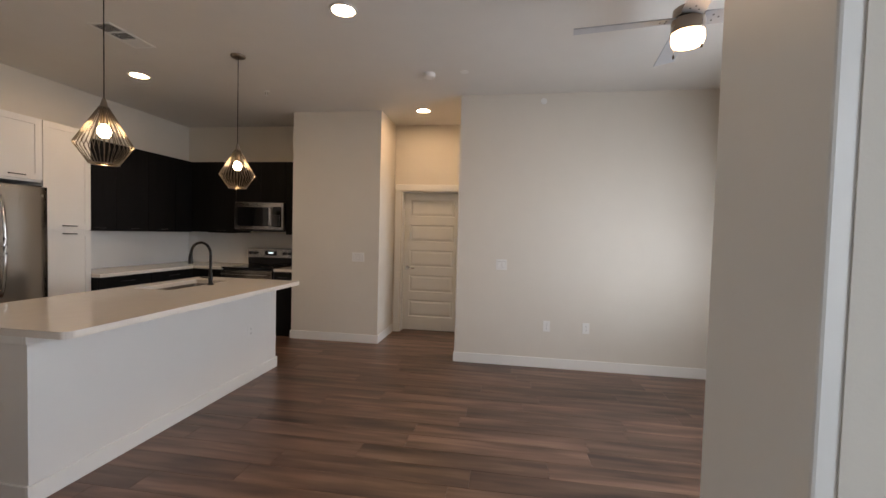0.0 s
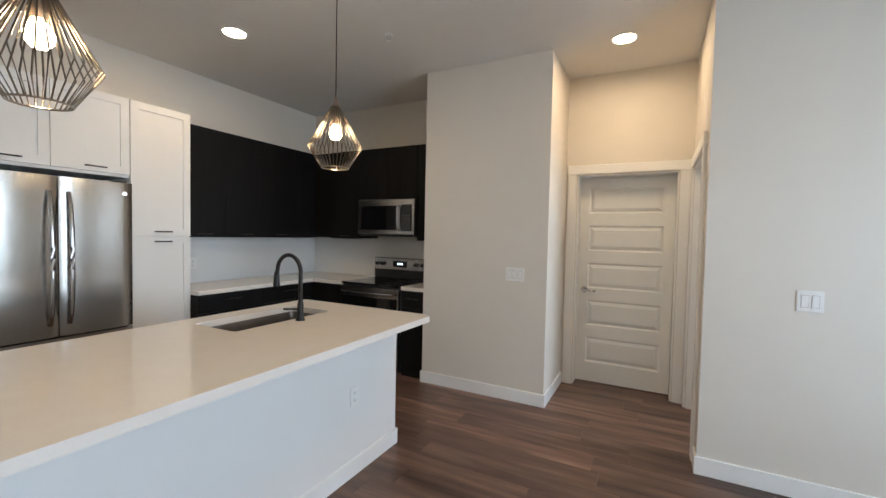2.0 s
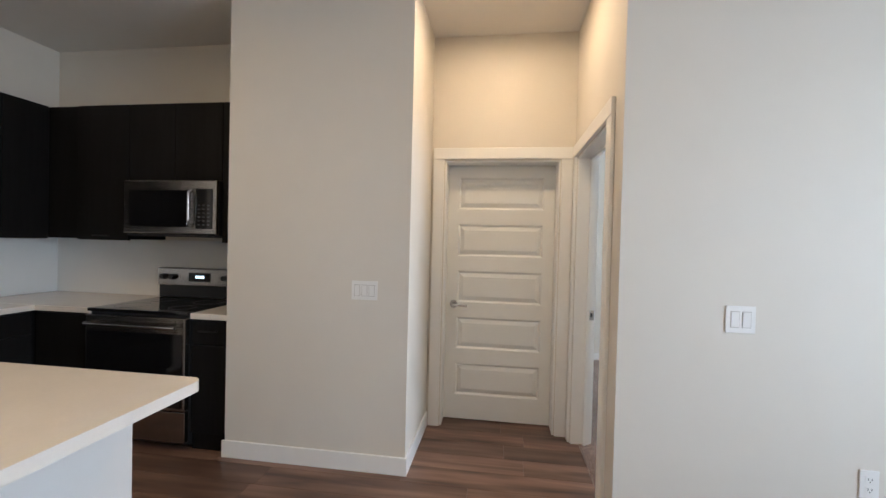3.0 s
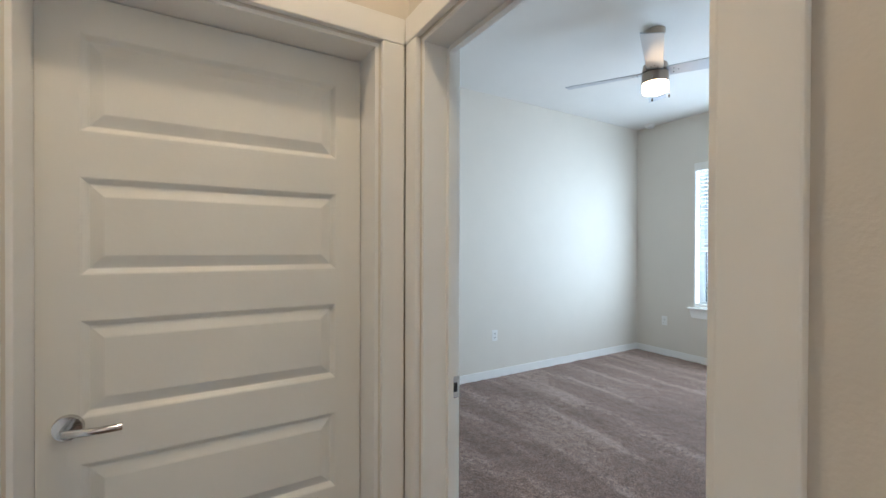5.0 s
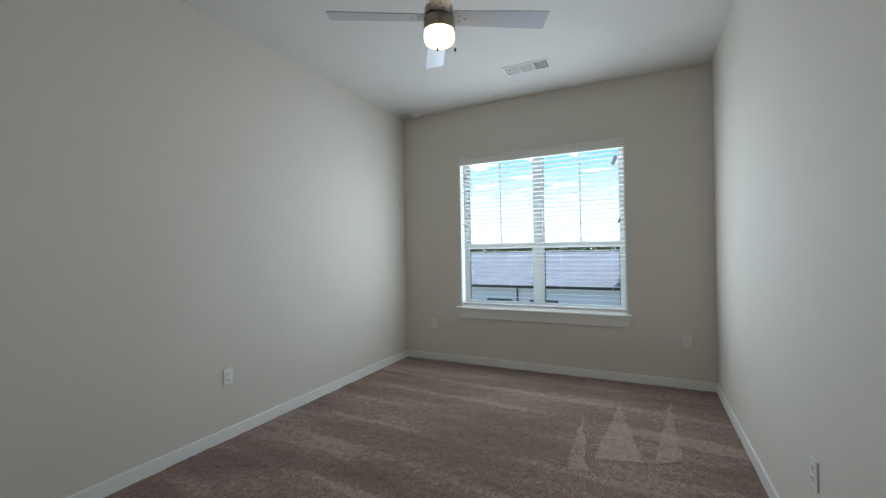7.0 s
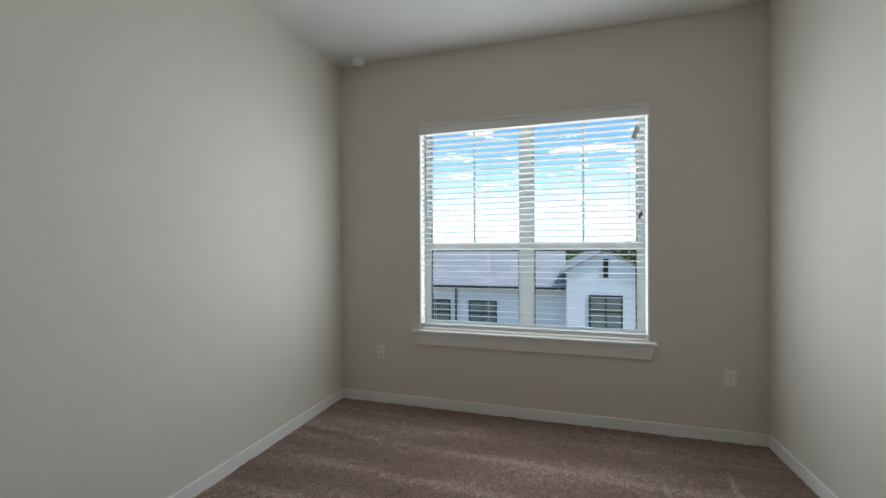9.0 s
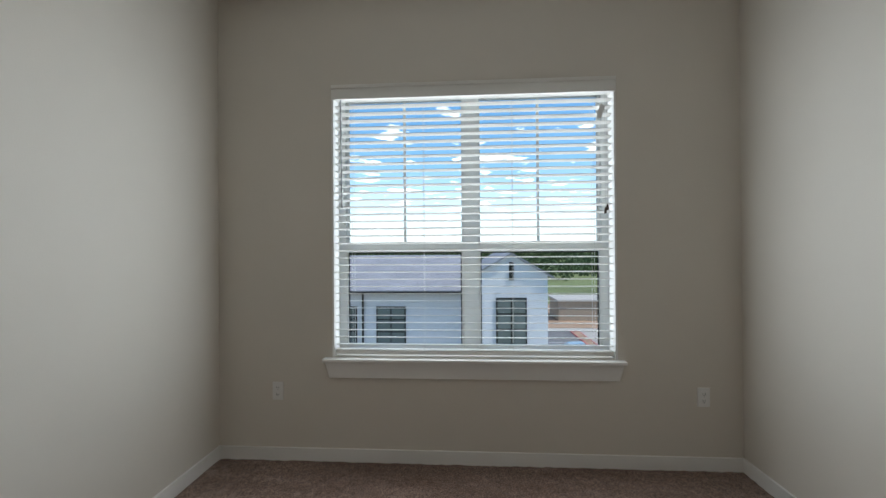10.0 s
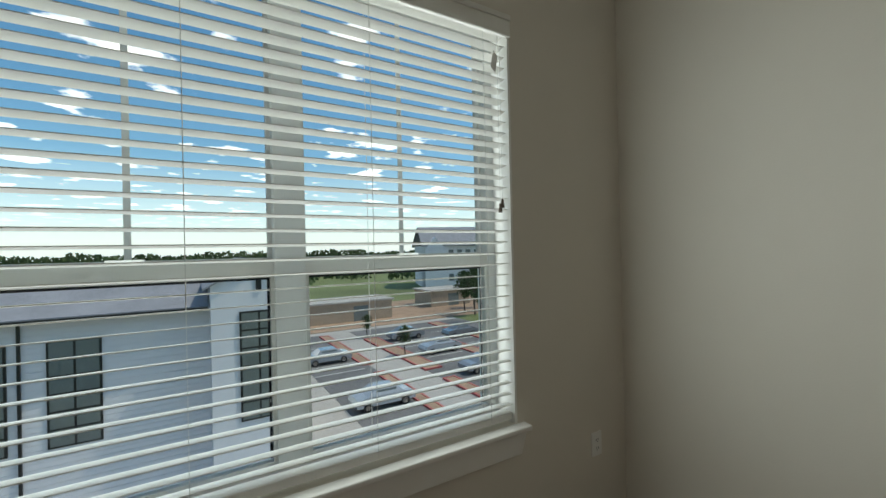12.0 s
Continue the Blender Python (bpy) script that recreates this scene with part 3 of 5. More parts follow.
part("disc", lathe([(0.0, -0.006), (0.038, -0.006), (0.042, 0.0)]), PLASTIC, t, smooth=True)


def sprinkler(m, label):
    t = thing("fire_sprinkler", label, "sprinkler", "fire sprinklers", m)
    part("escutcheon", lathe([(0.0, -0.006), (0.028, -0.006), (0.034, 0.0)]), PLASTIC, t, smooth=True)
    part("frame_arms", boxes((-0.012, -0.009, -0.003, 0.003, -0.04, -0.006), (0.009, 0.012, -0.003, 0.003, -0.04, -0.006), (-0.012, 0.012, -0.003, 0.003, -0.043, -0.04)), CHROME, t)
    part("deflector", cyls(((0, 0, -0.05), (0, 0, -0.047), 0.017), ((0, 0, -0.047), (0, 0, -0.006), 0.004)), PLASTIC, t)


sprinkler(pose(-2.16, -0.30, H), "small white fire sprinkler on the kitchen ceiling")
sprinkler(pose(0.90, 0.0, 2.905, -90), "small white sidewall sprinkler high on the wall")
sprinkler(pose(-1.07, 0.86, 2.86, 0, 90, 0), "small white sidewall sprinkler in the hall")


def vent(m, label):
    t = thing("ceiling_vent", label, "vent", "ceiling vents", m)
    part("frame", boxes((-0.21, 0.21, -0.10, -0.078, -0.007, 0), (-0.21, 0.21, 0.078, 0.10, -0.007, 0), (-0.21, -0.19, -0.078, 0.078, -0.007, 0), (0.19, 0.21, -0.078, 0.078, -0.007, 0), (-0.07, -0.055, -0.078, 0.078, -0.007, 0), (0.055, 0.07, -0.078, 0.078, -0.007, 0)), PLASTIC, t)
    # flat dark sheet; the shade inside the duct is put into its colour
    part("backing", boxes((-0.19, 0.19, -0.078, 0.078, -0.0015, -0.0008)), DUCT, t, "dark sheet for the shaded depth behind the slats")
    for a, c, tilt in ((-0.185, -0.072, -35), (-0.052, 0.052, 0), (0.072, 0.185, 35)):
        k = 9
        for i in range(k):
            if tilt:
                x = a + (i + 0.5) * (c - a) / k
                s = part("slat", boxes((-0.004, 0.004, -0.077, 0.077, -0.0006, 0.0006)), PLASTIC, t)
                s.matrix_local = pose(x, 0, -0.005, 0, tilt, 0)
            else:
                y = -0.07 + i * 0.0175
                s = part("slat", boxes((a, c, -0.004, 0.004, -0.0006, 0.0006)), PLASTIC, t)
                s.matrix_local = pose(0, y, -0.005, 35, 0, 0)


vent(pose(3.85, 1.63, H, 0, 0, 90), "white slatted air vent on the bedroom ceiling")
vent(pose(-2.60, -1.62, H, 0, 0, 90), "white slatted air vent on the kitchen ceiling")


def ceiling_fan(x, y, turn, label, up=0.0):
    """Modelled for a drop below the ceiling; up shortens the rod."""
    t = thing("ceiling_fan", label, "ceiling fan", "ceiling fans", pose(x, y, up))
    top = H - up
    part("canopy", lathe([(0.0, top), (0.068, top), (0.066, top - 0.03), (0.05, top - 0.055), (0.016, top - 0.06), (0.0, top - 0.06)]), NICKEL, t, smooth=True)
    part("downrod", cyls(((0, 0, 2.74), (0, 0, top - 0.055), 0.0125)), NICKEL, t)
    part("motor_housing", lathe([(0.0, 2.76), (0.045, 2.758), (0.082, 2.735), (0.086, 2.70), (0.086, 2.685), (0.0, 2.685)]), NICKEL, t, "brushed nickel motor housing", smooth=True)
    part("light_kit_ring", lathe([(0.0, 2.672), (0.088, 2.672), (0.090, 2.66), (0.090, 2.605), (0.086, 2.60), (0.0, 2.60)]), NICKEL, t, smooth=True)
    part("globe", lathe([(0.086, 2.60), (0.088, 2.56), (0.080, 2.535), (0.055, 2.525), (0.0, 2.522)]), GLOBE_GLOW, t, "glowing frosted glass bowl", smooth=True)
    for i in range(4):
        b = bmesh.new()
        rows = []
        for k in range(9):
            u = 0.075 + k / 8 * 0.56
            half = 0.056 + 0.012 * (k / 8)
            rows.append([b.verts.new((u, s * half, dz)) for s, dz in ((-1, -0.003), (1, -0.003), (1, 0.003), (-1, 0.003))])
        for p, q in zip(rows, rows[1:]):
            for n in range(4):
                b.faces.new((p[n], p[(n + 1) % 4], q[(n + 1) % 4], q[n]))
        b.faces.new(rows[0][::-1])
        b.faces.new(rows[-1])
        bmesh.ops.recalc_face_normals(b, faces=b.faces)
        bl = part("blade", b, BLADE, t, "silver painted blade")
        bl.matrix_local = pose(0, 0, 2.68, 0, 0, turn + 90 * i) @ pose(0, 0, 0, -12, 0, 0)
        for a, c in ((0, -0.022), (0, 0.022), (0.03, 0)):
            part("screw", cyls(((0.12 + a, c, -0.0055), (0.12 + a, c, -0.003), 0.0045), seg=8), MATT_BLACK, bl)
    for a, dz in ((0.9, 0.17), (2.6, 0.13)):
        px, py = 0.091 * math.cos(a + 2.6), 0.091 * math.sin(a + 2.6)
        ch = part("pull_chain", cyls(((px, py, 2.64 - dz), (px, py, 2.64), 0.0014), seg=6), CHROME, t)
        part("fob", lathe([(0, 0), (0.006, 0.004), (0.0055, 0.018), (0.002, 0.026), (0, 0.026)], 12, (px, py, 2.61 - dz)), BARK, ch, "dark wooden fob", smooth=True)


ceiling_fan(2.28, 1.74, 30, "nickel ceiling fan with silver blades and lit bowl")
ceiling_fan(1.54, -1.98, 82, "nickel ceiling fan with lit bowl over the living room", 0.04)


def pendant(x, y, zb, zt):
    t = thing("pendant_lamp", "lit geometric wire cage pendant lamp in brushed metal", "pendant lamp", "pendants over the island", pose(x, y, 0))
    part("canopy", lathe([(0.0, H - 0.022), (0.045, H - 0.022), (0.06, H - 0.012), (0.063, H), (0.0, H)]), NICKEL, t, smooth=True)
    part("cord", cyls(((0, 0, zt + 0.05), (0, 0, H - 0.02), 0.0032), seg=8), MATT_BLACK, t)
    part("socket", lathe([(0.0, zt + 0.055), (0.008, zt + 0.055), (0.020, zt + 0.01), (0.024, zt), (0.020, zt - 0.10), (0.0, zt - 0.10)]), NICKEL, t, smooth=True)
    part("bulb", lathe([(0.0, zt - 0.184), (0.020, zt - 0.179), (0.033, zt - 0.161), (0.036, zt - 0.144), (0.029, zt - 0.122), (0.016, zt - 0.105), (0.0, zt - 0.101)]), BULB_GLOW, t, "glowing warm bulb", smooth=True)
    zm, rm, rb, rt = zb + 0.115, 0.147, 0.074, 0.024
    k = 34
    for i in range(k):
        a = 2 * math.pi * i / k
        c, s = math.cos(a), math.sin(a)
        part("wire", tube([(rt * c, rt * s, zt), (rm * c, rm * s, zm), (rb * c, rb * s, zb)], 0.0027, 6), WIRE, t)
    for r, z in ((rb, zb), (rt, zt)):
        part("ring", tube([(r * math.cos(2 * math.pi * i / 40), r * math.sin(2 * math.pi * i / 40), z) for i in range(41)], 0.0032, 6), NICKEL, t)


pendant(-1.885, -1.18, 1.81, 2.15)
pendant(-1.885, -2.42, 1.81, 2.15)


# ---- kitchen ----
def bar_pull(parent, a, c, out):
    """A slim black bar handle between a and c, standing off along out."""
    a, c, o = Vector(a), Vector(c), Vector(out) * 0.028
    d = (c - a) * 0.1
    part("handle", cyls((a + o, c + o, 0.005), (a + d, a + d + o, 0.004), (c - d, c - d + o, 0.004), seg=10), MATT_BLACK, parent, "slim black bar handle")


def shaker(parent, axis, f, u0, u1, z0, z1, material, name="door", flat=False):
    """A door or drawer front on the plane at f; axis x faces +x, axis y faces -y."""
    g = 0.0018
    u0, u1, z0, z1 = u0 + g, u1 - g, z0 + g, z1 - g
    s = 1 if axis == "x" else -1

    def bx(a, c, d0, d1, e, h):
        lo, hi = sorted((f + s * d0, f + s * d1))
        return (lo, hi, a, c, e, h) if axis == "x" else (a, c, lo, hi, e, h)
    w = 0.058
    if flat:
        bm = boxes(bx(u0, u1, 0, 0.02, z0, z1), bevel=0.002)
    else:
        bm = bmesh.new()
        rings = []
        for a, c, e, h, dd in ((u0, u1, z0, z1, 0), (u0, u1, z0, z1, 0.019), (u0 + 0.001, u1 - 0.001, z0 + 0.001, z1 - 0.001, 0.02), (u0 + w, u1 - w, z0 + w, z1 - w, 0.02), (u0 + w, u1 - w, z0 + w, z1 - w, 0)):
            pts = ((a, e), (c, e), (c, h), (a, h))
            rings.append([bm.verts.new((f + s * dd, u, z) if axis == "x" else (u, f + s * dd, z)) for u, z in pts])
        for p, q in zip(rings, rings[1:]):
            for i in range(4):
                bm.faces.new((p[i], p[(i + 1) % 4], q[(i + 1) % 4], q[i]))
        bmesh.ops.recalc_face_normals(bm, faces=bm.faces)
        d = part(name, bm, material, parent)
        part("panel", boxes(bx(u0 + w, u1 - w, 0.001, 0.011, z0 + w, z1 - w)), material, d)
        return d
    return part(name, bm, material, parent)


def out_vec(axis):
    return (1, 0, 0) if axis == "x" else (0, -1, 0)


def pull_at(door, axis, f, u, z, ln=0.13):
    if axis == "x":
        bar_pull(door, (f + 0.02, u - ln / 2, z), (f + 0.02, u + ln / 2, z), (1, 0, 0))
    else:
        bar_pull(door, (u - ln / 2, f - 0.02, z), (u + ln / 2, f - 0.02, z), (0, -1, 0))


FX = -3.87
# tall white pantry
t = thing("pantry_cabinet", "tall white shaker pantry cabinet beside the refrigerator", "cabinet")
part("body", boxes((-4.365, FX, -1.275, -0.82, 0.10, 2.43), (-4.365, FX - 0.05, -1.275, -0.82, 0, 0.10)), WHITE_CAB, t)
d = shaker(t, "x", FX, -1.275, -0.82, 1.387, 2.43, WHITE_CAB)
pull_at(d, "x", FX, -1.05, 1.425)
d = shaker(t, "x", FX, -1.275, -0.82, 0.11, 1.383, WHITE_CAB)
pull_at(d, "x", FX, -1.05, 1.345)
# over the refrigerator
t = thing("fridge_wall_cabinet", "white shaker wall cabinet above the refrigerator", "cabinet")
part("body", boxes((-4.365, FX, -2.20, -1.278, 1.83, 2.43)), WHITE_CAB, t)
for a, c, u in ((-2.20, -1.74, -1.95), (-1.74, -1.278, -1.50)):
    d = shaker(t, "x", FX, a, c, 1.85, 2.43, WHITE_CAB)
    pull_at(d, "x", FX, u, 1.885)
t = thing("fridge_end_panel", "tall white filler panel beside the refrigerator", "cabinet panel")
part("panel", boxes((-4.365, FX + 0.02, -2.295, -2.205, 0, 2.43), bevel=0.002), WHITE_CAB, t)

# refrigerator
t = thing("refrigerator", "stainless steel french-door refrigerator with black sides", "refrigerator")
part("body", boxes((-4.34, -3.83, -2.165, -1.305, 0.03, 1.775), bevel=0.006), BLACK, t, "black cabinet body")
for hy in (-2.15, -1.42):
    part("hinge_cover", boxes((-4.0, -3.80, hy, hy + 0.10, 1.776, 1.795), bevel=0.004), BLACK, t)


def curved_front(y0, y1, z0, z1, x0, bulge):
    bm = bmesh.new()
    n = 12
    cols = []
    for i in range(n + 1):
        u = i / n
        y = y0 + (y1 - y0) * u
        e = min(u, 1 - u) * (y1 - y0)
        xx = x0 + 0.068 + bulge * math.sin(math.pi * u) - (max(0, 0.012 - e) ** 2) * 60
        cols.append([bm.verts.new((x0, y, z0)), bm.verts.new((xx, y, z0)), bm.verts.new((xx, y, z1)), bm.verts.new((x0, y, z1))])
    for p, q in zip(cols, cols[1:]):
        for k in range(4):
            bm.faces.new((p[k], q[k], q[(k + 1) % 4], p[(k + 1) % 4]))
    bm.faces.new(cols[0])
    bm.faces.new(cols[-1][::-1])
    bmesh.ops.recalc_face_normals(bm, faces=bm.faces)
    return bm


for y0, y1, hy in ((-2.165, -1.738, -1.785), (-1.732, -1.305, -1.685)):
    d = part("door", curved_front(y0, y1, 0.72, 1.78, -3.825, 0.012), STEEL, t, "brushed stainless door", smooth=True)
    pts = [(-3.75 + 0.055 * math.sin(math.pi * k / 12) ** 0.5, hy, 0.80 + k / 12 * 0.88) for k in range(13)]
    part("handle", tube(pts, 0.0135, 12), CHROME, d, "long bright metal handle", smooth=True)
d = part("freezer_drawer", curved_front(-2.165, -1.305, 0.06, 0.71, -3.825, 0.012), STEEL, t, smooth=True)
part("handle", tube([(-3.75 + 0.055 * math.sin(math.pi * k / 12) ** 0.5, -2.08 + k / 12 * 0.69, 0.64) for k in range(13)], 0.0135, 12), CHROME, d, smooth=True)
part("badge", cyls(((-3.753, -1.36, 1.70), (-3.749, -1.36, 1.70), 0.014), seg=20), CHROME, t)

# black base and wall cabinets, west run
BX, BY, UX, UY = -3.78, 0.54, -4.04, 0.82
group = "black kitchen cabinets"
ys = (-0.815, -0.16, 0.50)
for a, c in zip(ys, ys[1:]):
    t = thing("base_cabinet", "black-stained base cabinet with three drawers", "cabinet", group)
    part("body", boxes((-4.365, BX, a, c, 0.10, 0.875), (-4.365, BX - 0.05, a, c, 0, 0.10)), DARK_CAB, t)
    for z0, z1 in ((0.71, 0.865), (0.415, 0.71), (0.115, 0.415)):
        d = shaker(t, "x", BX, a, c, z0, z1, DARK_CAB, "drawer", True)
        pull_at(d, "x", BX, (a + c) / 2, z1 - 0.05, 0.16)
for a, c in zip((-0.815, -0.375, 0.065, 0.50), (-0.375, 0.065, 0.50)):
    t = thing("wall_cabinet", "black-stained flat wall cabinet", "cabinet", group)
    part("body", boxes((-4.365, UX, a, c, 1.385, 2.40)), DARK_CAB, t)
    d = shaker(t, "x", UX, a, c, 1.375, 2.40, DARK_CAB, flat=True)
    pull_at(d, "x", UX, (a + c) / 2, 1.41)
t = thing("corner_wall_cabinet", "black-stained corner wall cabinet", "cabinet", group)
part("body", boxes((-4.365, UX, 0.502, 1.145, 1.385, 2.40), (UX, -3.76, UY, 1.145, 1.385, 2.40)), DARK_CAB, t)
shaker(t, "x", UX, 0.502, 0.80, 1.375, 2.40, DARK_CAB, flat=True)
t = thing("corner_base_cabinet", "black-stained corner base cabinet", "cabinet", group)
part("body", boxes((-4.365, BX, 0.502, 1.145, 0, 0.875), (BX, -3.305, BY, 1.145, 0, 0.875)), DARK_CAB, t)
shaker(t, "y", BY, -3.755, -3.305, 0.115, 0.865, DARK_CAB, flat=True)
# back run
t = thing("wall_cabinet", "black-stained wall cabinet beside the microwave", "cabinet", group)
part("body", boxes((-3.758, -3.312, UY, 1.145, 1.385, 2.40)), DARK_CAB, t)
d = shaker(t, "y", UY, -3.758, -3.312, 1.375, 2.40, DARK_CAB, flat=True)
pull_at(d, "y", UY, -3.53, 1.41)
t = thing("wall_cabinet", "black-stained wall cabinet above the microwave", "cabinet", group)
part("body", boxes((-3.308, -2.545, UY, 1.145, 1.83, 2.40)), DARK_CAB, t)
shaker(t, "y", UY, -3.308, -2.928, 1.83, 2.40, DARK_CAB, flat=True)
shaker(t, "y", UY, -2.926, -2.545, 1.83, 2.40, DARK_CAB, flat=True)
t = thing("wall_cabinet", "narrow black-stained wall cabinet by the wall block", "cabinet", group)
part("body", boxes((-2.541, -2.27, UY, 1.145, 1.385, 2.40)), DARK_CAB, t)
shaker(t, "y", UY, -2.541, -2.27, 1.375, 2.40, DARK_CAB, flat=True)
t = thing("base_cabinet", "narrow black-stained base cabinet beside the range", "cabinet", group)
part("body", boxes((-2.541, -2.27, BY, 1.145, 0, 0.875)), DARK_CAB, t)
shaker(t, "y", BY, -2.541, -2.27, 0.115, 0.70, DARK_CAB, flat=True)
d = shaker(t, "y", BY, -2.541, -2.27, 0.71, 0.865, DARK_CAB, "drawer", True)
pull_at(d, "y", BY, -2.405, 0.80)
# counters and splash
t = thing("kitchen_worktop", "white quartz L-shaped worktop on black cabinets", "worktop")
part("slab", boxes((-4.37, -3.745, -0.815, 0.505, 0.876, 0.914), (-4.37, -3.306, 0.505, 1.148, 0.876, 0.914), bevel=0.003), QUARTZ, t)
part("slab", boxes((-2.541, -2.268, 0.505, 1.148, 0.876, 0.914), bevel=0.003), QUARTZ, t)
struct("backsplash", boxes((-4.369, -4.36, -0.815, 1.14, 0.915, 1.384), (-4.36, -2.268, 1.14, 1.149, 0.915, 1.384)), SPLASH, "plain white kitchen backsplash", "backsplash")

# microwave
t = thing("microwave", "stainless over-the-range microwave with black glass door", "microwave")
MX0, MX1, MY, MZ0, MZ1 = -3.30, -2.548, 0.775, 1.425, 1.822
part("body", boxes((MX0, MX1, MY, 1.145, MZ0, MZ1), bevel=0.003), BLACK, t)
d = part("door", boxes((MX0, MX1, MY - 0.028, MY - 0.001, MZ0 + 0.012, MZ1), bevel=0.004), STEEL, t, "stainless front frame")
part("window", boxes((MX0 + 0.05, MX1 - 0.225, MY - 0.032, MY - 0.0285, MZ0 + 0.06, MZ1 - 0.07), bevel=0.001), BLACK_GLASS, d, "black glass door window")
part("control_panel", boxes((MX1 - 0.16, MX1 - 0.03, MY - 0.032, MY - 0.0285, MZ0 + 0.05, MZ1 - 0.06), bevel=0.001), BLACK_GLASS, d)
part("handle", tube([(MX1 - 0.192, MY - 0.03 - 0.035 * min(1, 4 * math.sin(math.pi * k / 10)), MZ0 + 0.06 + k / 10 * 0.27) for k in range(11)], 0.011), CHROME, d, smooth=True)
for r in range(6):
    for c in range(3):
        x, z = MX1 - 0.142 + c * 0.037, MZ0 + 0.075 + r * 0.028
        part("key", boxes((x, x + 0.018, MY - 0.0332, MY - 0.0322, z, z + 0.008)), DUCT, d)
part("vent_grille", boxes((MX0 + 0.02, MX1 - 0.02, MY - 0.01, 1.1, MZ0 - 0.012, MZ0 - 0.001)), BLACK, t)

# range
t = thing("range", "stainless freestanding electric range with black glass top", "range")
RX0, RX1, RY = -3.30, -2.546, 0.515
part("body", boxes((RX0, RX1, RY, 1.14, 0.03, 0.895), bevel=0.003), BLACK, t)
part("cooktop", boxes((RX0, RX1, RY - 0.03, 1.08, 0.896, 0.918), bevel=0.004), BLACK_GLASS, t, "black glass cooktop")
for x, y, r in ((-3.12, 0.66, 0.11), (-2.73, 0.66, 0.085), (-3.12, 0.93, 0.085), (-2.73, 0.93, 0.11)):
    part("burner_ring", lathe([(r - 0.004, 0.9183), (r - 0.004, 0.9187), (r, 0.9187), (r, 0.9183)], 36, (x, y, 0)), DUCT, t)
g = part("backguard", boxes((RX0, RX1, 1.075, 1.14, 0.919, 1.16), bevel=0.006), BLACK, t)
part("control_fascia", boxes((RX0, RX1, 1.062, 1.0745, 1.02, 1.158), bevel=0.004), STEEL, g, "stainless control fascia")
part("display", boxes((-3.02, -2.83, 1.057, 1.0615, 1.055, 1.125), bevel=0.001), BLACK_GLASS, g)
part("clock_digits", boxes(*[(-2.955 + i * 0.02, -2.943 + i * 0.02, 1.055, 1.0565, 1.083, 1.103) for i in range(4)]), DISPLAY, g, "small lit clock digits")
for x in (-3.24, -3.16, -2.70, -2.61):
    part("knob", cyls(((x, 1.061, 1.09), (x, 1.03, 1.09), 0.024, 0.020), seg=24), BLACK, g, smooth=True)
d = part("oven_door", boxes((RX0 + 0.003, RX1 - 0.003, RY - 0.045, RY - 0.002, 0.27, 0.88), bevel=0.005), STEEL, t, "stainless oven door")
part("window", boxes((RX0 + 0.02, RX1 - 0.02, RY - 0.049, RY - 0.0455, 0.29, 0.775), bevel=0.001), BLACK_GLASS, d)
part("handle", cyls(((RX0 + 0.04, RY - 0.085, 0.825), (RX1 - 0.04, RY - 0.085, 0.825), 0.013), ((RX0 + 0.07, RY - 0.085, 0.825), (RX0 + 0.07, RY - 0.04, 0.825), 0.010), ((RX1 - 0.07, RY - 0.085, 0.825), (RX1 - 0.07, RY - 0.04, 0.825), 0.010)), CHROME, d, smooth=True)
d = part("storage_drawer", boxes((RX0 + 0.003, RX1 - 0.003, RY - 0.04, RY - 0.002, 0.06, 0.262), bevel=0.005), STEEL, t)

# island
IX0, IX1, IY0, IY1 = -2.66, -1.826, -2.875, -0.622
t = thing("kitchen_island", "long white panelled kitchen island with baseboard", "kitchen island")
part("body", boxes((IX0, IX1, IY0, IY1, 0, 0.66)), WHITE_CAB, t)
part("upper_side", boxes((IX1 - 0.25, IX1, IY0, IY1, 0.66, 0.876)), WHITE_CAB, t)
part("upper_side", boxes((IX0, IX0 + 0.03, IY0, IY1, 0.66, 0.876)), WHITE_CAB, t)
part("upper_end", boxes((IX0 + 0.03, IX1 - 0.25, IY0, IY0 + 0.03, 0.66, 0.876)), WHITE_CAB, t)
part("upper_end", boxes((IX0 + 0.03, IX1 - 0.25, IY1 - 0.03, IY1, 0.66, 0.876)), WHITE_CAB, t)
part("baseboard", boxes((IX1, IX1 + 0.014, IY0 - 0.014, IY1 + 0.014, 0, 0.105), bevel=0.003), TRIM, t)
part("baseboard", boxes((IX0, IX1, IY0 - 0.014, IY0 - 0.0005, 0, 0.105), bevel=0.003), TRIM, t)
part("baseboard", boxes((IX0, IX1, IY1 + 0.0005, IY1 + 0.014, 0, 0.105), bevel=0.003), TRIM, t)
part("top_trim", boxes((IX1 + 0.0005, IX1 + 0.02, IY0 - 0.02, IY1, 0.835, 0.8755), (IX0, IX1 + 0.0004, IY0 - 0.02, IY0 - 0.0006, 0.835, 0.8755), bevel=0.002), TRIM, t, "narrow trim board under the worktop")
CX0, CX1, CY0, CY1 = -2.72, -1.565, -2.90, -0.592
SX0, SX1, SY0, SY1 = -2.575, -2.215, -1.56, -0.85
t = thing("island_worktop", "white quartz island worktop with undermount sink cutout", "worktop")
bm = bmesh.new()


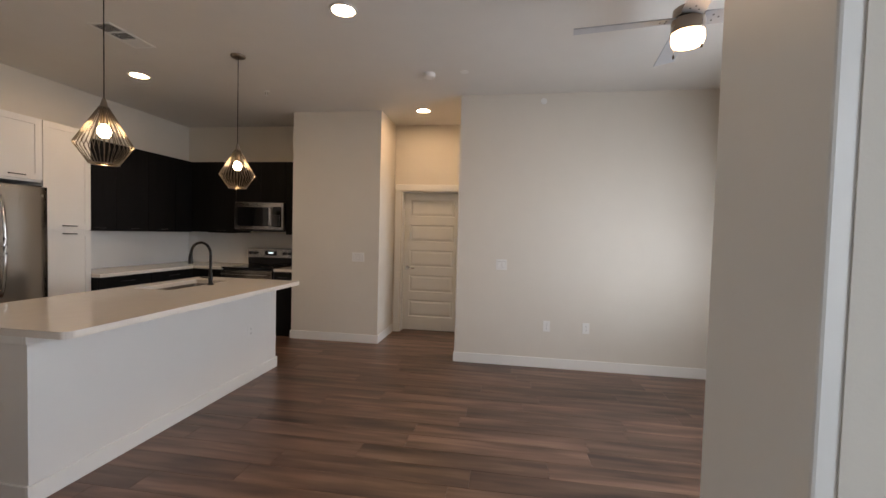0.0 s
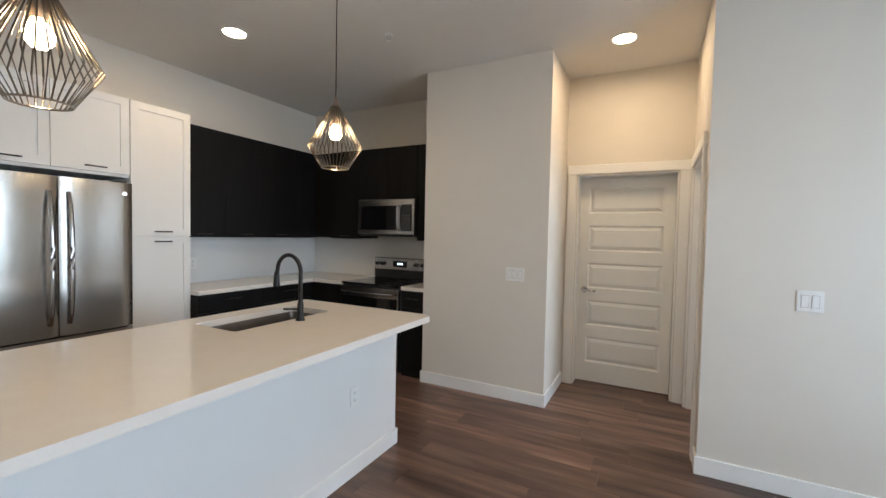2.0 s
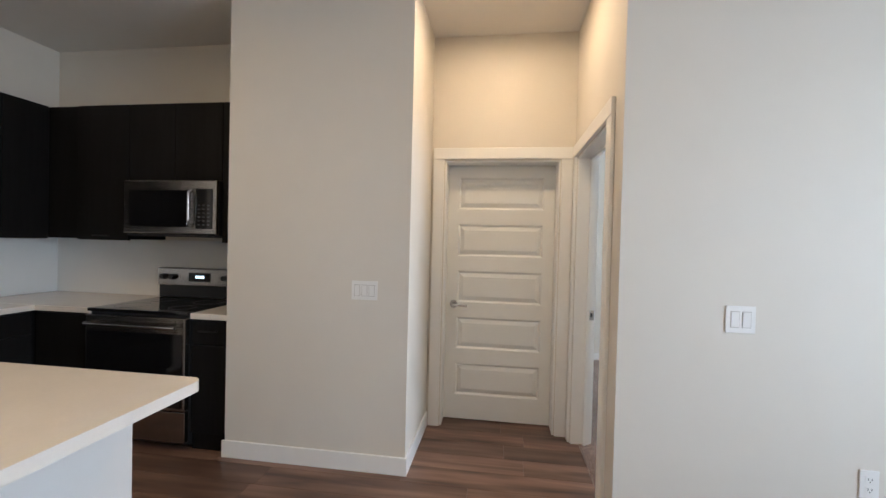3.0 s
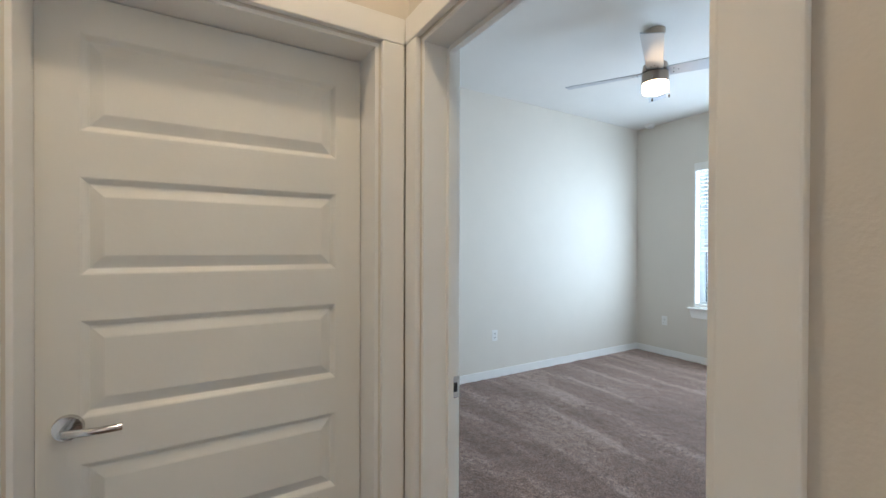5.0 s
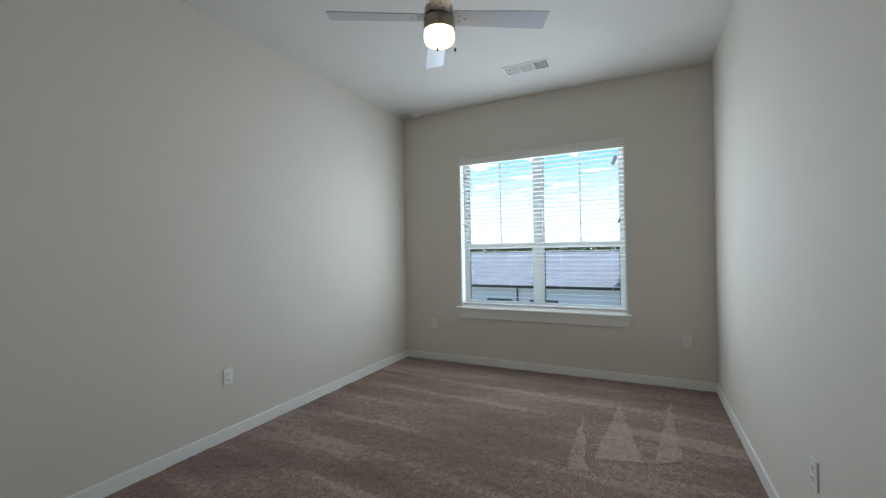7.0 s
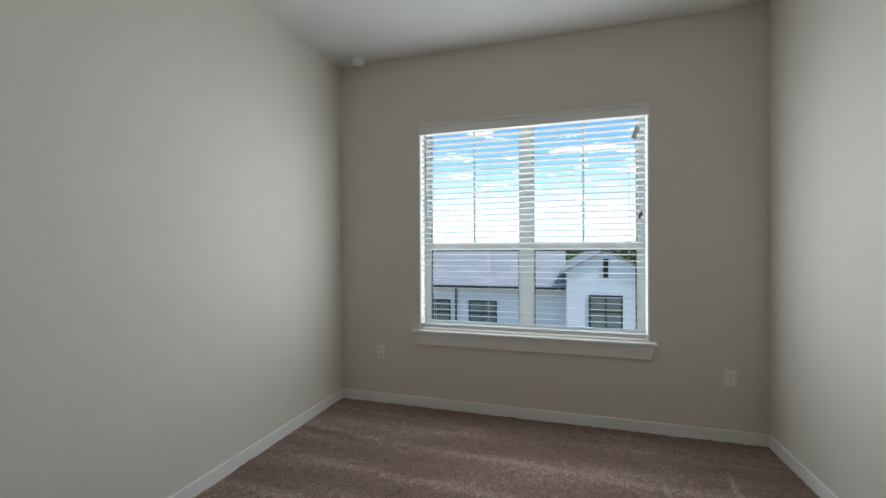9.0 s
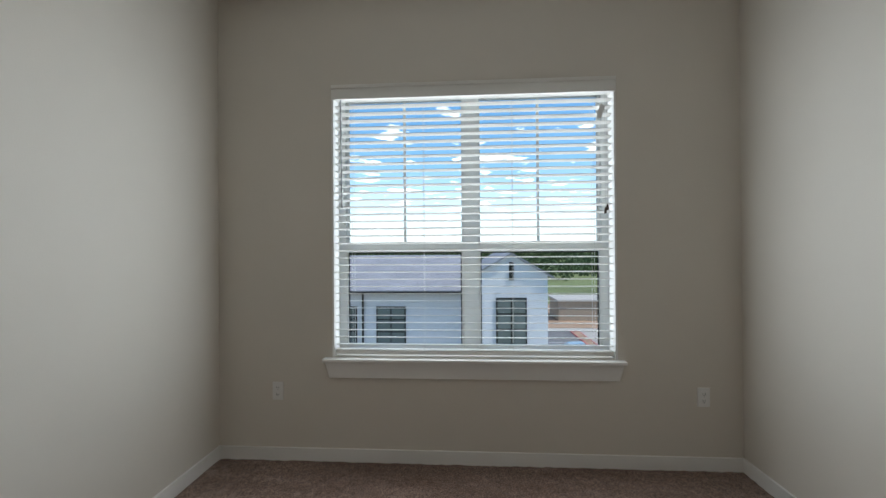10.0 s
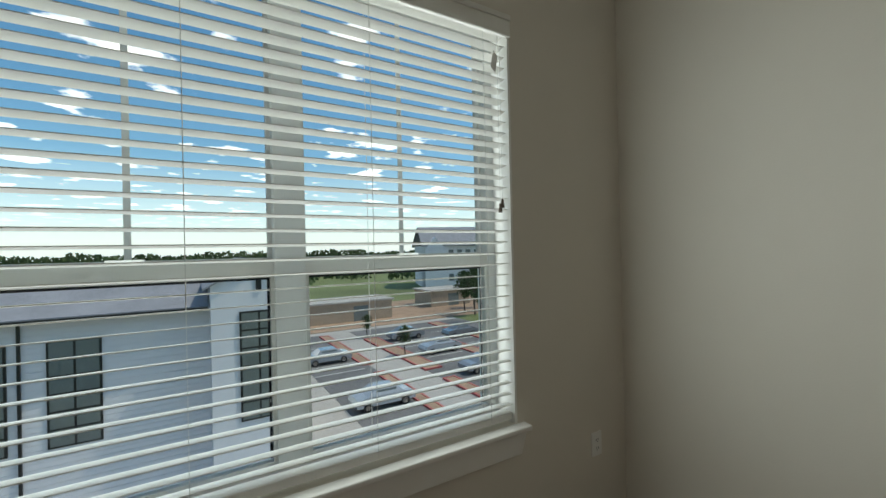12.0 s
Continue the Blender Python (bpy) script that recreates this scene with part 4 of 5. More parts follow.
def rounded_rect(x0, x1, y0, y1, r, n=6):
    out = []
    for cx, cy, a0 in ((x1 - r, y1 - r, 0), (x0 + r, y1 - r, 90), (x0 + r, y0 + r, 180), (x1 - r, y0 + r, 270)):
        for i in range(n + 1):
            a = radians(a0 + 90 * i / n)
            out.append((cx + r * math.cos(a), cy + r * math.sin(a)))
    return out


outer, inner = rounded_rect(CX0, CX1, CY0, CY1, 0.045), rounded_rect(SX0, SX1, SY0, SY1, 0.02)
vs = {}
for z in (0.876, 0.914):
    vs[z] = ([bm.verts.new((x, y, z)) for x, y in outer], [bm.verts.new((x, y, z)) for x, y in inner])
n = len(outer)
for i in range(n):
    j = (i + 1) % n
    bm.faces.new((vs[0.914][0][i], vs[0.914][0][j], vs[0.914][1][j], vs[0.914][1][i]))
    bm.faces.new((vs[0.876][0][j], vs[0.876][0][i], vs[0.876][1][i], vs[0.876][1][j]))
    bm.faces.new((vs[0.876][0][i], vs[0.876][0][j], vs[0.914][0][j], vs[0.914][0][i]))
    bm.faces.new((vs[0.876][1][j], vs[0.876][1][i], vs[0.914][1][i], vs[0.914][1][j]))
bmesh.ops.recalc_face_normals(bm, faces=bm.faces)
part("slab", bm, QUARTZ, t)
t = thing("kitchen_sink", "single-bowl stainless undermount sink in the island", "sink")
bm = bmesh.new()
rr = []
for off, z in ((-0.004, 0.8755), (0.0, 0.86), (0.006, 0.70), (0.03, 0.68)):
    rr.append([bm.verts.new((x, y, z)) for x, y in rounded_rect(SX0 - 0.004 + off, SX1 + 0.004 - off, SY0 - 0.004 + off, SY1 + 0.004 - off, 0.03)])
for p, q in zip(rr, rr[1:]):
    for i in range(n):
        bm.faces.new((p[i], p[(i + 1) % n], q[(i + 1) % n], q[i]))
bm.faces.new(rr[-1])
bmesh.ops.recalc_face_normals(bm, faces=bm.faces)
part("bowl", bm, SINK, t, smooth=True)
part("drain", lathe([(0.0, 0.684), (0.03, 0.684), (0.045, 0.6815)], 24, (-2.40, -1.2, 0)), CHROME, t, smooth=True)
t = thing("kitchen_faucet", "matt black gooseneck pull-down kitchen faucet", "faucet", m=pose(-2.155, -1.17, 0.914))
part("base", lathe([(0.0, 0.0), (0.028, 0.0), (0.027, 0.008), (0.019, 0.02), (0.018, 0.10), (0.013, 0.115), (0.0, 0.115)]), MATT_BLACK, t, smooth=True)
pts = [(0, 0, 0.10), (0, 0, 0.20), (0, 0, 0.28)] + [(-0.10 + 0.10 * math.cos(radians(a)), 0, 0.29 + 0.10 * math.sin(radians(a))) for a in range(0, 181, 15)] + [(-0.203, 0, 0.27)]
part("spout", tube(pts, 0.0125, 14), MATT_BLACK, t, smooth=True)
part("spray_head", lathe([(0.0, 0.19), (0.021, 0.19), (0.0205, 0.21), (0.016, 0.26), (0.0125, 0.285), (0.0, 0.285)], 20, (-0.207, 0, 0)), MATT_BLACK, t, smooth=True)
part("lever", tube([(0.0, -0.015, 0.07), (0.0, -0.05, 0.075), (-0.01, -0.115, 0.085)], 0.0065), MATT_BLACK, t, smooth=True)


# ---- windows and blinds (built for the bedroom opening, local origin at the room side of the sill's middle) ----
def window(name, label, m):
    """Twin double-hung vinyl window; local x into the room is negative, y across, z from the floor."""
    t = thing(name, label, "window", m=m)
    t["kind"] = "structure"
    y0, y1, z0, z1 = -0.892, 0.892, WZ0, WZ1
    part("frame", boxes((0.115, 0.19, y0, y0 + 0.055, z0, z1), (0.115, 0.19, y1 - 0.055, y1, z0, z1), (0.115, 0.19, y0 + 0.055, y1 - 0.055, z1 - 0.06, z1), (0.115, 0.19, y0 + 0.055, y1 - 0.055, z0, z0 + 0.03)), VINYL, t)
    part("mullion", boxes((0.11, 0.19, -0.049, 0.051, z0 + 0.03, z1 - 0.06), bevel=0.003), VINYL, t)
    for a, c in ((y0 + 0.055, -0.049), (0.051, y1 - 0.055)):
        lo = part("lower_sash", boxes((0.118, 0.145, a, a + 0.012, z0 + 0.03, 1.335), (0.118, 0.145, c - 0.012, c, z0 + 0.03, 1.335), (0.118, 0.145, a, c, 1.335, 1.392), (0.118, 0.145, a + 0.012, c - 0.012, z0 + 0.03, z0 + 0.06)), VINYL, t)
        part("screen_edge", boxes((0.147, 0.153, a + 0.0115, a + 0.019, z0 + 0.06, 1.334), (0.147, 0.153, c - 0.019, c - 0.0115, z0 + 0.06, 1.334), (0.147, 0.153, a + 0.019, c - 0.019, 1.326, 1.334)), SCREEN_EDGE, lo, "dark insect screen edge")
        part("sash_lock", boxes((0.105, 0.12, (a + c) / 2 - 0.045, (a + c) / 2 + 0.045, 1.393, 1.404), bevel=0.002), VINYL, lo)
        p = part("pane", boxes((0.130, 0.134, a + 0.012, c - 0.012, z0 + 0.06, 1.335)), GLASS, lo)
        p.visible_shadow = False
        up = part("upper_sash", boxes((0.155, 0.185, a, a + 0.012, 1.38, z1 - 0.06), (0.155, 0.185, c - 0.012, c, 1.38, z1 - 0.06), (0.155, 0.185, a + 0.012, c - 0.012, 1.36, 1.40)), VINYL, t)
        part("muntin", boxes((0.166, 0.172, (a + c) / 2 - 0.009, (a + c) / 2 + 0.009, 1.40, z1 - 0.06)), VINYL, up)
        p = part("pane", boxes((0.174, 0.178, a + 0.012, c - 0.012, 1.40, z1 - 0.06)), GLASS, up)
        p.visible_shadow = False
    part("reveal", boxes((0.001, 0.115, y0 - 0.001, y0 + 0.012, z0, z1), (0.001, 0.115, y1 - 0.012, y1 + 0.001, z0, z1), (0.001, 0.115, y0 + 0.012, y1 - 0.012, z1 - 0.012, z1)), TRIM, t)
    part("stool", boxes((-0.05, 0.115, y0 - 0.04, y1 + 0.052, z0 - 0.024, z0 - 0.0005), bevel=0.006), TRIM, t, "white painted window sill board")
    b = bmesh.new()
    v = [b.verts.new(p) for p in ((-0.002, y0 - 0.03, z0 - 0.025), (-0.002, y1 + 0.04, z0 - 0.025), (-0.002, y1 + 0.015, z0 - 0.125), (-0.002, y0 - 0.004, z0 - 0.125), (-0.026, y0 - 0.03, z0 - 0.025), (-0.026, y1 + 0.04, z0 - 0.025), (-0.018, y1 + 0.015, z0 - 0.125), (-0.018, y0 - 0.004, z0 - 0.125))]
    for q in ((0, 1, 2, 3), (7, 6, 5, 4), (0, 4, 5, 1), (1, 5, 6, 2), (2, 6, 7, 3), (3, 7, 4, 0)):
        b.faces.new([v[i] for i in q])
    bmesh.ops.recalc_face_normals(b, faces=b.faces)
    part("apron", b, TRIM, t)


def blind(label, m, tilt=7):
    t = thing("venetian_blind", label, "window blind", "venetian blinds", m)
    y0, y1 = -0.874, 0.874
    v = part("valance", boxes((-0.012, 0.002, -0.889, 0.889, 2.312, 2.406), bevel=0.002), SLAT, t)
    part("crown_strip", boxes((-0.018, -0.0122, -0.889, 0.889, 2.381, 2.405), bevel=0.002), SLAT, v)
    part("lower_strip", boxes((-0.016, -0.0122, -0.889, 0.889, 2.313, 2.325), bevel=0.002), SLAT, v)
    part("headrail", boxes((0.012, 0.062, y0, y1, 2.335, 2.385)), SLAT, t)
    me = None
    z, k = 0.742, 0
    while z < 2.325:
        if me is None:
            b = bmesh.new()
            rows = []
            for i in range(5):
                u = -0.025 + i * 0.0125
                h = 0.0016 * (1 - (u / 0.025) ** 2)
                rows.append([b.verts.new((u, y, h + d)) for y, d in ((y0, 0.0014), (y1, 0.0014), (y1, -0.0014), (y0, -0.0014))])
            for p, q in zip(rows, rows[1:]):
                for n in range(4):
                    b.faces.new((p[n], p[(n + 1) % 4], q[(n + 1) % 4], q[n]))
            b.faces.new(rows[0][::-1])
            b.faces.new(rows[-1])
            bmesh.ops.recalc_face_normals(b, faces=b.faces)
            s = part("slat", b, SLAT, t)
            me = s.data
        else:
            s = new("slat", me)
            s.parent = t
        s.matrix_local = pose(0.037, 0, z, random.uniform(-0.05, 0.05), tilt + random.uniform(-1.2, 1.2), 0)
        z, k = z + 0.0465, k + 1
    part("bottom_rail", boxes((0.010, 0.064, y0, y1, 0.683, 0.712), bevel=0.004), SLAT, t)
    for y in (-0.76, -0.26, 0.30, 0.76):
        part("ladder_cord", boxes(*[(x - 0.0008, x + 0.0008, y - 0.0008, y + 0.0008, 0.69, 2.34) for x in (0.010, 0.064)]), CORD, t)
    part("tilt_wand", cyls(((0.002, 0.825, 1.62), (0.004, 0.832, 2.315), 0.005), seg=8), CLEAR, t, "slim grey tilt wand")
    c = part("lift_cord", boxes((0.000, 0.002, -0.826, -0.824, 1.60, 2.31), (0.000, 0.002, -0.838, -0.836, 1.62, 2.31)), CORD, t)
    for y, z in ((-0.825, 1.565), (-0.837, 1.585)):
        part("tassel", lathe([(0, 0.038), (0.004, 0.038), (0.008, 0.012), (0.0085, 0.0), (0, 0.0)], 12, (0.001, y, z)), BARK, c, "dark wooden tassel", smooth=True)
    tag = part("warning_tag", boxes((-0.0004, 0.0004, -0.018, 0.018, -0.10, 0.0)), PLASTIC, t, "curling paper warning tag")
    tag.matrix_local = pose(0.0, -0.815, 2.235, 25, 8, 20)


MB, ML = pose(4.545, 1.74, 0), pose(3.0, -1.89, 0)
window("window_bedroom", "white vinyl twin double-hung bedroom window with sill", MB)
window("window_living", "white vinyl twin double-hung living room window with sill", ML)
blind("open white venetian blind over the bedroom window", MB)
blind("open white venetian blind over the living room window", ML)

# ---- outside ----
G = -9.6
struct("ground", boxes((-3000, 3000, -3000, 3000, G - 0.5, G)), GRASS, "green and brown open land to the horizon", "ground")
struct("road", boxes((14, 60, -34, 60, G, G + 0.03)), CONCRETE, "pale concrete drive and parking court", "road")
struct("parking_lot", boxes((20, 58, -12.2, -6.8, G + 0.03, G + 0.06), (20, 58, -34, -16.0, G + 0.03, G + 0.06)), ASPHALT, "dark asphalt parking bays beside a pale drive", "parking lot")
struct("earth_lot", boxes((60.2, 86, -80, 40, G, G + 0.05)), EARTH, "bare brown earth of a building site", "ground")
rnd = random.Random(4)
for x0, x1, y0, y1 in ((21, 33, -17.0, -15.8), (36, 52, -17.6, -15.8), (28, 46, -24.6, -23.0), (22, 38, -12.6, -11.6), (41, 57, -12.8, -11.6), (44, 57, -29.5, -27.8)):
    k = thing("planting_island", "mulched parking island with red painted kerb", "planting island", "parking islands")
    part("mulch", boxes((x0 + 0.15, x1 - 0.15, y0 + 0.15, y1 - 0.15, G + 0.04, G + 0.16)), EARTH, k)
    part("kerb", boxes((x0, x1, y0, y0 + 0.15, G + 0.03, G + 0.19), (x0, x1, y1 - 0.15, y1, G + 0.03, G + 0.19), (x0, x0 + 0.15, y0 + 0.15, y1 - 0.15, G + 0.03, G + 0.19), (x1 - 0.15, x1, y0 + 0.15, y1 - 0.15, G + 0.03, G + 0.19)), REDKERB, k)
lines = [(x, x + 0.12, y, y + 4.6, G + 0.062, G + 0.066) for y in (-11.5, -22.8, -29.4) for x in [21 + 2.7 * i for i in range(13)]]
struct("road_marking", boxes(*lines), LINEPAINT, "pale parking bay lines", "road marking")


def car(x, y, rz, label):
    t = thing("parked_car", label, "car", "parked cars", pose(x, y, G + 0.06, 0, 0, rz))
    b = bmesh.new()
    prof = ((-2.2, 0.35), (-2.25, 0.75), (-1.9, 0.95), (-1.35, 1.0), (-0.8, 1.45), (0.7, 1.48), (1.4, 1.02), (2.1, 0.9), (2.25, 0.6), (2.2, 0.35))
    sides = [[b.verts.new((px, s * (0.9 if pz < 1.1 else 0.68), pz)) for px, pz in prof] for s in (-1, 1)]
    b.faces.new(sides[0])
    b.faces.new(sides[1][::-1])
    for i in range(len(prof)):
        j = (i + 1) % len(prof)
        b.faces.new((sides[0][i], sides[1][i], sides[1][j], sides[0][j]))
    bmesh.ops.recalc_face_normals(b, faces=b.faces)
    part("body", b, CARPAINT, t)
    part("windows", boxes((-0.75, 0.75, -0.80, 0.80, 1.08, 1.36)), DARKGLASS, t, "dark windows")
    for wx in (-1.4, 1.4):
        for s in (-1, 1):
            w = part("wheel", cyls(((wx, s * 0.72, 0.33), (wx, s * 0.92, 0.33), 0.33)), BLACK, t)
            part("rim", cyls(((wx, s * 0.92, 0.33), (wx, s * 0.935, 0.33), 0.2)), STEEL, w)


for x, y, rz in ((25.2, -20.6, 90), (33.3, -20.4, -90), (41.4, -20.6, 90), (49.5, -20.4, 90), (27.9, -27.0, 90), (36.0, -27.2, -90), (46.8, -26.8, 90), (30.6, -9.3, 90), (44.1, -9.1, -90)):
    car(x, y, rz, "grey car parked in a bay of the lot")


def house_window(parent, x, y0, y1, z0, z1):
    w = part("window", boxes((x - 0.06, x + 0.02, y0, y1, z0, z1)), BLACK, parent, "dark framed window")
    ny = 2
    nz = 6
    for i in range(ny):
        for j in range(nz):
            a, c = y0 + 0.08 + i * (y1 - y0 - 0.08) / ny, y0 + (i + 1) * (y1 - y0 - 0.08) / ny
            e, f = z0 + 0.08 + j * (z1 - z0 - 0.08) / nz, z0 + (j + 1) * (z1 - z0 - 0.08) / nz
            part("pane", boxes((x - 0.09, x - 0.065, a, c, e, f)), DARKGLASS, w)


def gable(x0, x1, y0, y1, ym, z0, ze, zp):
    b = bmesh.new()
    f = [[b.verts.new((x, y, z)) for y, z in ((y0, z0), (y1, z0), (y1, ze), (ym, zp), (y0, ze))] for x in (x0, x1)]
    b.faces.new(f[0])
    b.faces.new(f[1][::-1])
    for i in range(5):
        b.faces.new((f[0][i], f[0][(i + 1) % 5], f[1][(i + 1) % 5], f[1][i]))
    bmesh.ops.recalc_face_normals(b, faces=b.faces)
    return b


def slope(pts, th=0.16):
    b = bmesh.new()
    lo = [b.verts.new(p) for p in pts]
    hi = [b.verts.new((p[0], p[1], p[2] + th)) for p in pts]
    b.faces.new(lo[::-1])
    b.faces.new(hi)
    for i in range(len(pts)):
        j = (i + 1) % len(pts)
        b.faces.new((lo[i], lo[j], hi[j], hi[i]))
    bmesh.ops.recalc_face_normals(b, faces=b.faces)
    return b


t = thing("apartment_building", "white sided apartment building with grey shingle roof", "building", "apartment buildings")
EAVE, RIDGE = -1.05, 0.9
BR, BL, BM, BE, BP = -2.42, 1.46, -0.5, 0.02, 1.12
part("wall", boxes((25.5, 37, 1.2, 34, G, EAVE + 0.05)), SIDING, t, "white siding wall")
part("bay_wall", gable(24.0, 37, BR, BL, BM, G, BE, BP), SIDING, t, "white gabled bay wall")
for i in range(37):
    z = G + 0.3 + i * 0.24
    if z < EAVE - 0.2:
        part("siding_board", boxes((25.47, 25.5, BL, 34, z, z + 0.225)), SIDING, t)
part("roof", slope([(24.9, BL + 0.05, EAVE), (24.9, 34.5, EAVE), (31.3, 34.5, RIDGE), (31.3, BL + 0.05, RIDGE)]), ROOF, t, "grey shingle roof")
part("roof", slope([(31.3, BL + 0.05, RIDGE), (31.3, 34.5, RIDGE), (37.7, 34.5, EAVE), (37.7, BL + 0.05, EAVE)]), ROOF, t)
part("bay_roof", slope([(23.8, BM - 0.01, BP + 0.02), (23.8, BR - 0.35, BE - 0.2), (37.3, BR - 0.35, BE - 0.2), (37.3, BM - 0.01, BP + 0.02)], 0.1), ROOF, t)
part("bay_roof", slope([(23.8, BM + 0.01, BP + 0.02), (37.3, BM + 0.01, BP + 0.02), (37.3, BL + 0.3, BE - 0.15), (23.8, BL + 0.3, BE - 0.15)], 0.1), ROOF, t)
part("gutter", boxes((24.75, 24.9, BL + 0.1, 34.5, EAVE - 0.02, EAVE + 0.12)), BLACK, t, "dark eaves gutter")
part("downspout", boxes((25.36, 25.46, 7.9, 8.0, G, EAVE)), BLACK, t, "dark downspout")
house_window(t, 23.98, -1.3, 0.33, -6.2, -1.18)
house_window(t, 25.46, 5.43, 7.16, -6.2, -1.86)
house_window(t, 25.46, 8.3, 10.0, -6.2, -1.86)
house_window(t, 25.46, 13.6, 15.3, -6.2, -1.86)
part("gable_vent", boxes((23.93, 24.0, -0.62, -0.38, -0.25, 0.72)), BLACK, t, "slim dark gable vent")

t = thing("apartment_building", "distant pale building with steep grey roofs", "building", "apartment buildings", pose(105, -64, G, 0, 0, -20))
part("wall", boxes((0, 22, -9, 9, 0, 12.5)), SIDING, t)
part("roof", slope([(-0.8, -10, 12.2), (-0.8, 10, 12.2), (8, 10, 18), (8, -10, 18)], 0.4), ROOF, t)
part("roof", slope([(8, -10, 18), (8, 10, 18), (23, 10, 12.2), (23, -10, 12.2)], 0.4), ROOF, t)
part("gable_wall", gable(-1.5, 6, 3, 9, 6, 0, 11.5, 15), SIDING, t)
part("gable_wall", gable(0.1, 21, -8.9, 8.9, 0, 12.4, 12.5, 13), SIDING, t)
for j in range(3):
    for i in range(4):
        part("window", boxes((-0.1, 0.05, -7.5 + i * 2.6, -6 + i * 2.6, 2 + j * 3.6, 4 + j * 3.6)), DARKGLASS, t)
for x, y, w, d, h in ((66, -26, 7, 14, 3.0), (72, -46, 7, 9, 3.0), (64, -9, 5, 7, 2.6)):
    t = thing("site_building", "low tan masonry building under construction", "building", "site buildings", pose(x, y, G + 0.05))
    part("wall", boxes((0, w, 0, d, 0, h)), BRICKWALL, t)
    part("roof", boxes((-0.3, w + 0.3, -0.3, d + 0.3, h, h + 0.25)), CONCRETE, t)
    part("door", boxes((-0.06, 0.0, d * 0.3, d * 0.3 + 2.4, 0, 2.4)), DARKGLASS, t)


def tree(x, y, z, h, seed):
    rn = random.Random(seed)
    t = thing("tree", "leafy green tree with uneven crown", "tree", "trees outside", pose(x, y, z))
    part("trunk", tube([(0, 0, 0), (0.1, 0.05, h * 0.25), (0.0, 0.1, h * 0.55)], h * 0.02, 8), BARK, t)
    for i in range(5):
        a = rn.uniform(0, 6.28)
        part("limb", tube([(0.05, 0.08, h * (0.3 + 0.05 * i)), (h * 0.12 * math.cos(a), h * 0.12 * math.sin(a), h * 0.55), (h * 0.2 * math.cos(a), h * 0.2 * math.sin(a), h * 0.7)], h * 0.008, 6), BARK, t)
    vv, ff = [], []
    for i in range(900):
        a, r, u = rn.uniform(0, 6.28), rn.random() ** 0.5, rn.uniform(-1, 1)
        rad = h * 0.27 * math.sqrt(max(0, 1 - u * u)) * (0.75 + 0.35 * math.sin(3 * a + seed))
        c = Vector((rad * r * math.cos(a), rad * r * math.sin(a), h * (0.66 + 0.31 * u)))
        s = h * 0.03
        q = Euler((rn.uniform(0, 6), rn.uniform(0, 6), rn.uniform(0, 6))).to_matrix()
        k = len(vv)
        vv += [c + q @ Vector(p) for p in ((-s, 0, 0), (0, -s * 0.5, 0), (s, 0, 0), (0, s * 0.5, 0))]
        ff.append((k, k + 1, k + 2, k + 3))
    me = bpy.data.meshes.new("crown")
    me.from_pydata(vv, [], ff)
    me.materials.append(LEAF)
    cobj = new("crown", me)
    cobj.parent = t


for i, (x, y, h) in enumerate(((62, -38, 7.5), (57, -46, 8), (70, -52, 8), (42, -16.7, 3.2), (35, -23.8, 3.4), (53, -16.7, 3), (59, -38, 8), (53, -35, 7.5), (66, -44, 9), (75, -50, 9), (61, -45, 8.5))):
    tree(x, y, G + 0.1, h, i)
rn = random.Random(9)
vv, ff = [], []
for i in range(26000):
    d = rn.uniform(150, 560)
    a = rn.uniform(-0.9, 0.75)
    clump = noise.noise((d * 0.012, a * 9, 2)) + 0.02
    if clump < 0:
        continue
    z = rn.random() ** 0.6 * min(6.0, 2.5 + 6 * clump)
    c = Vector((d * math.cos(a), d * math.sin(a), G + z))
    s = 0.5 + d * 0.004
    q = Euler((rn.uniform(0, 6), rn.uniform(0, 6), rn.uniform(0, 6))).to_matrix()
    k = len(vv)
    vv += [c + q @ Vector(p) for p in ((-s, 0, 0), (0, -s * 0.6, 0), (s, 0, 0), (0, s * 0.6, 0))]
    ff.append((k, k + 1, k + 2, k + 3))
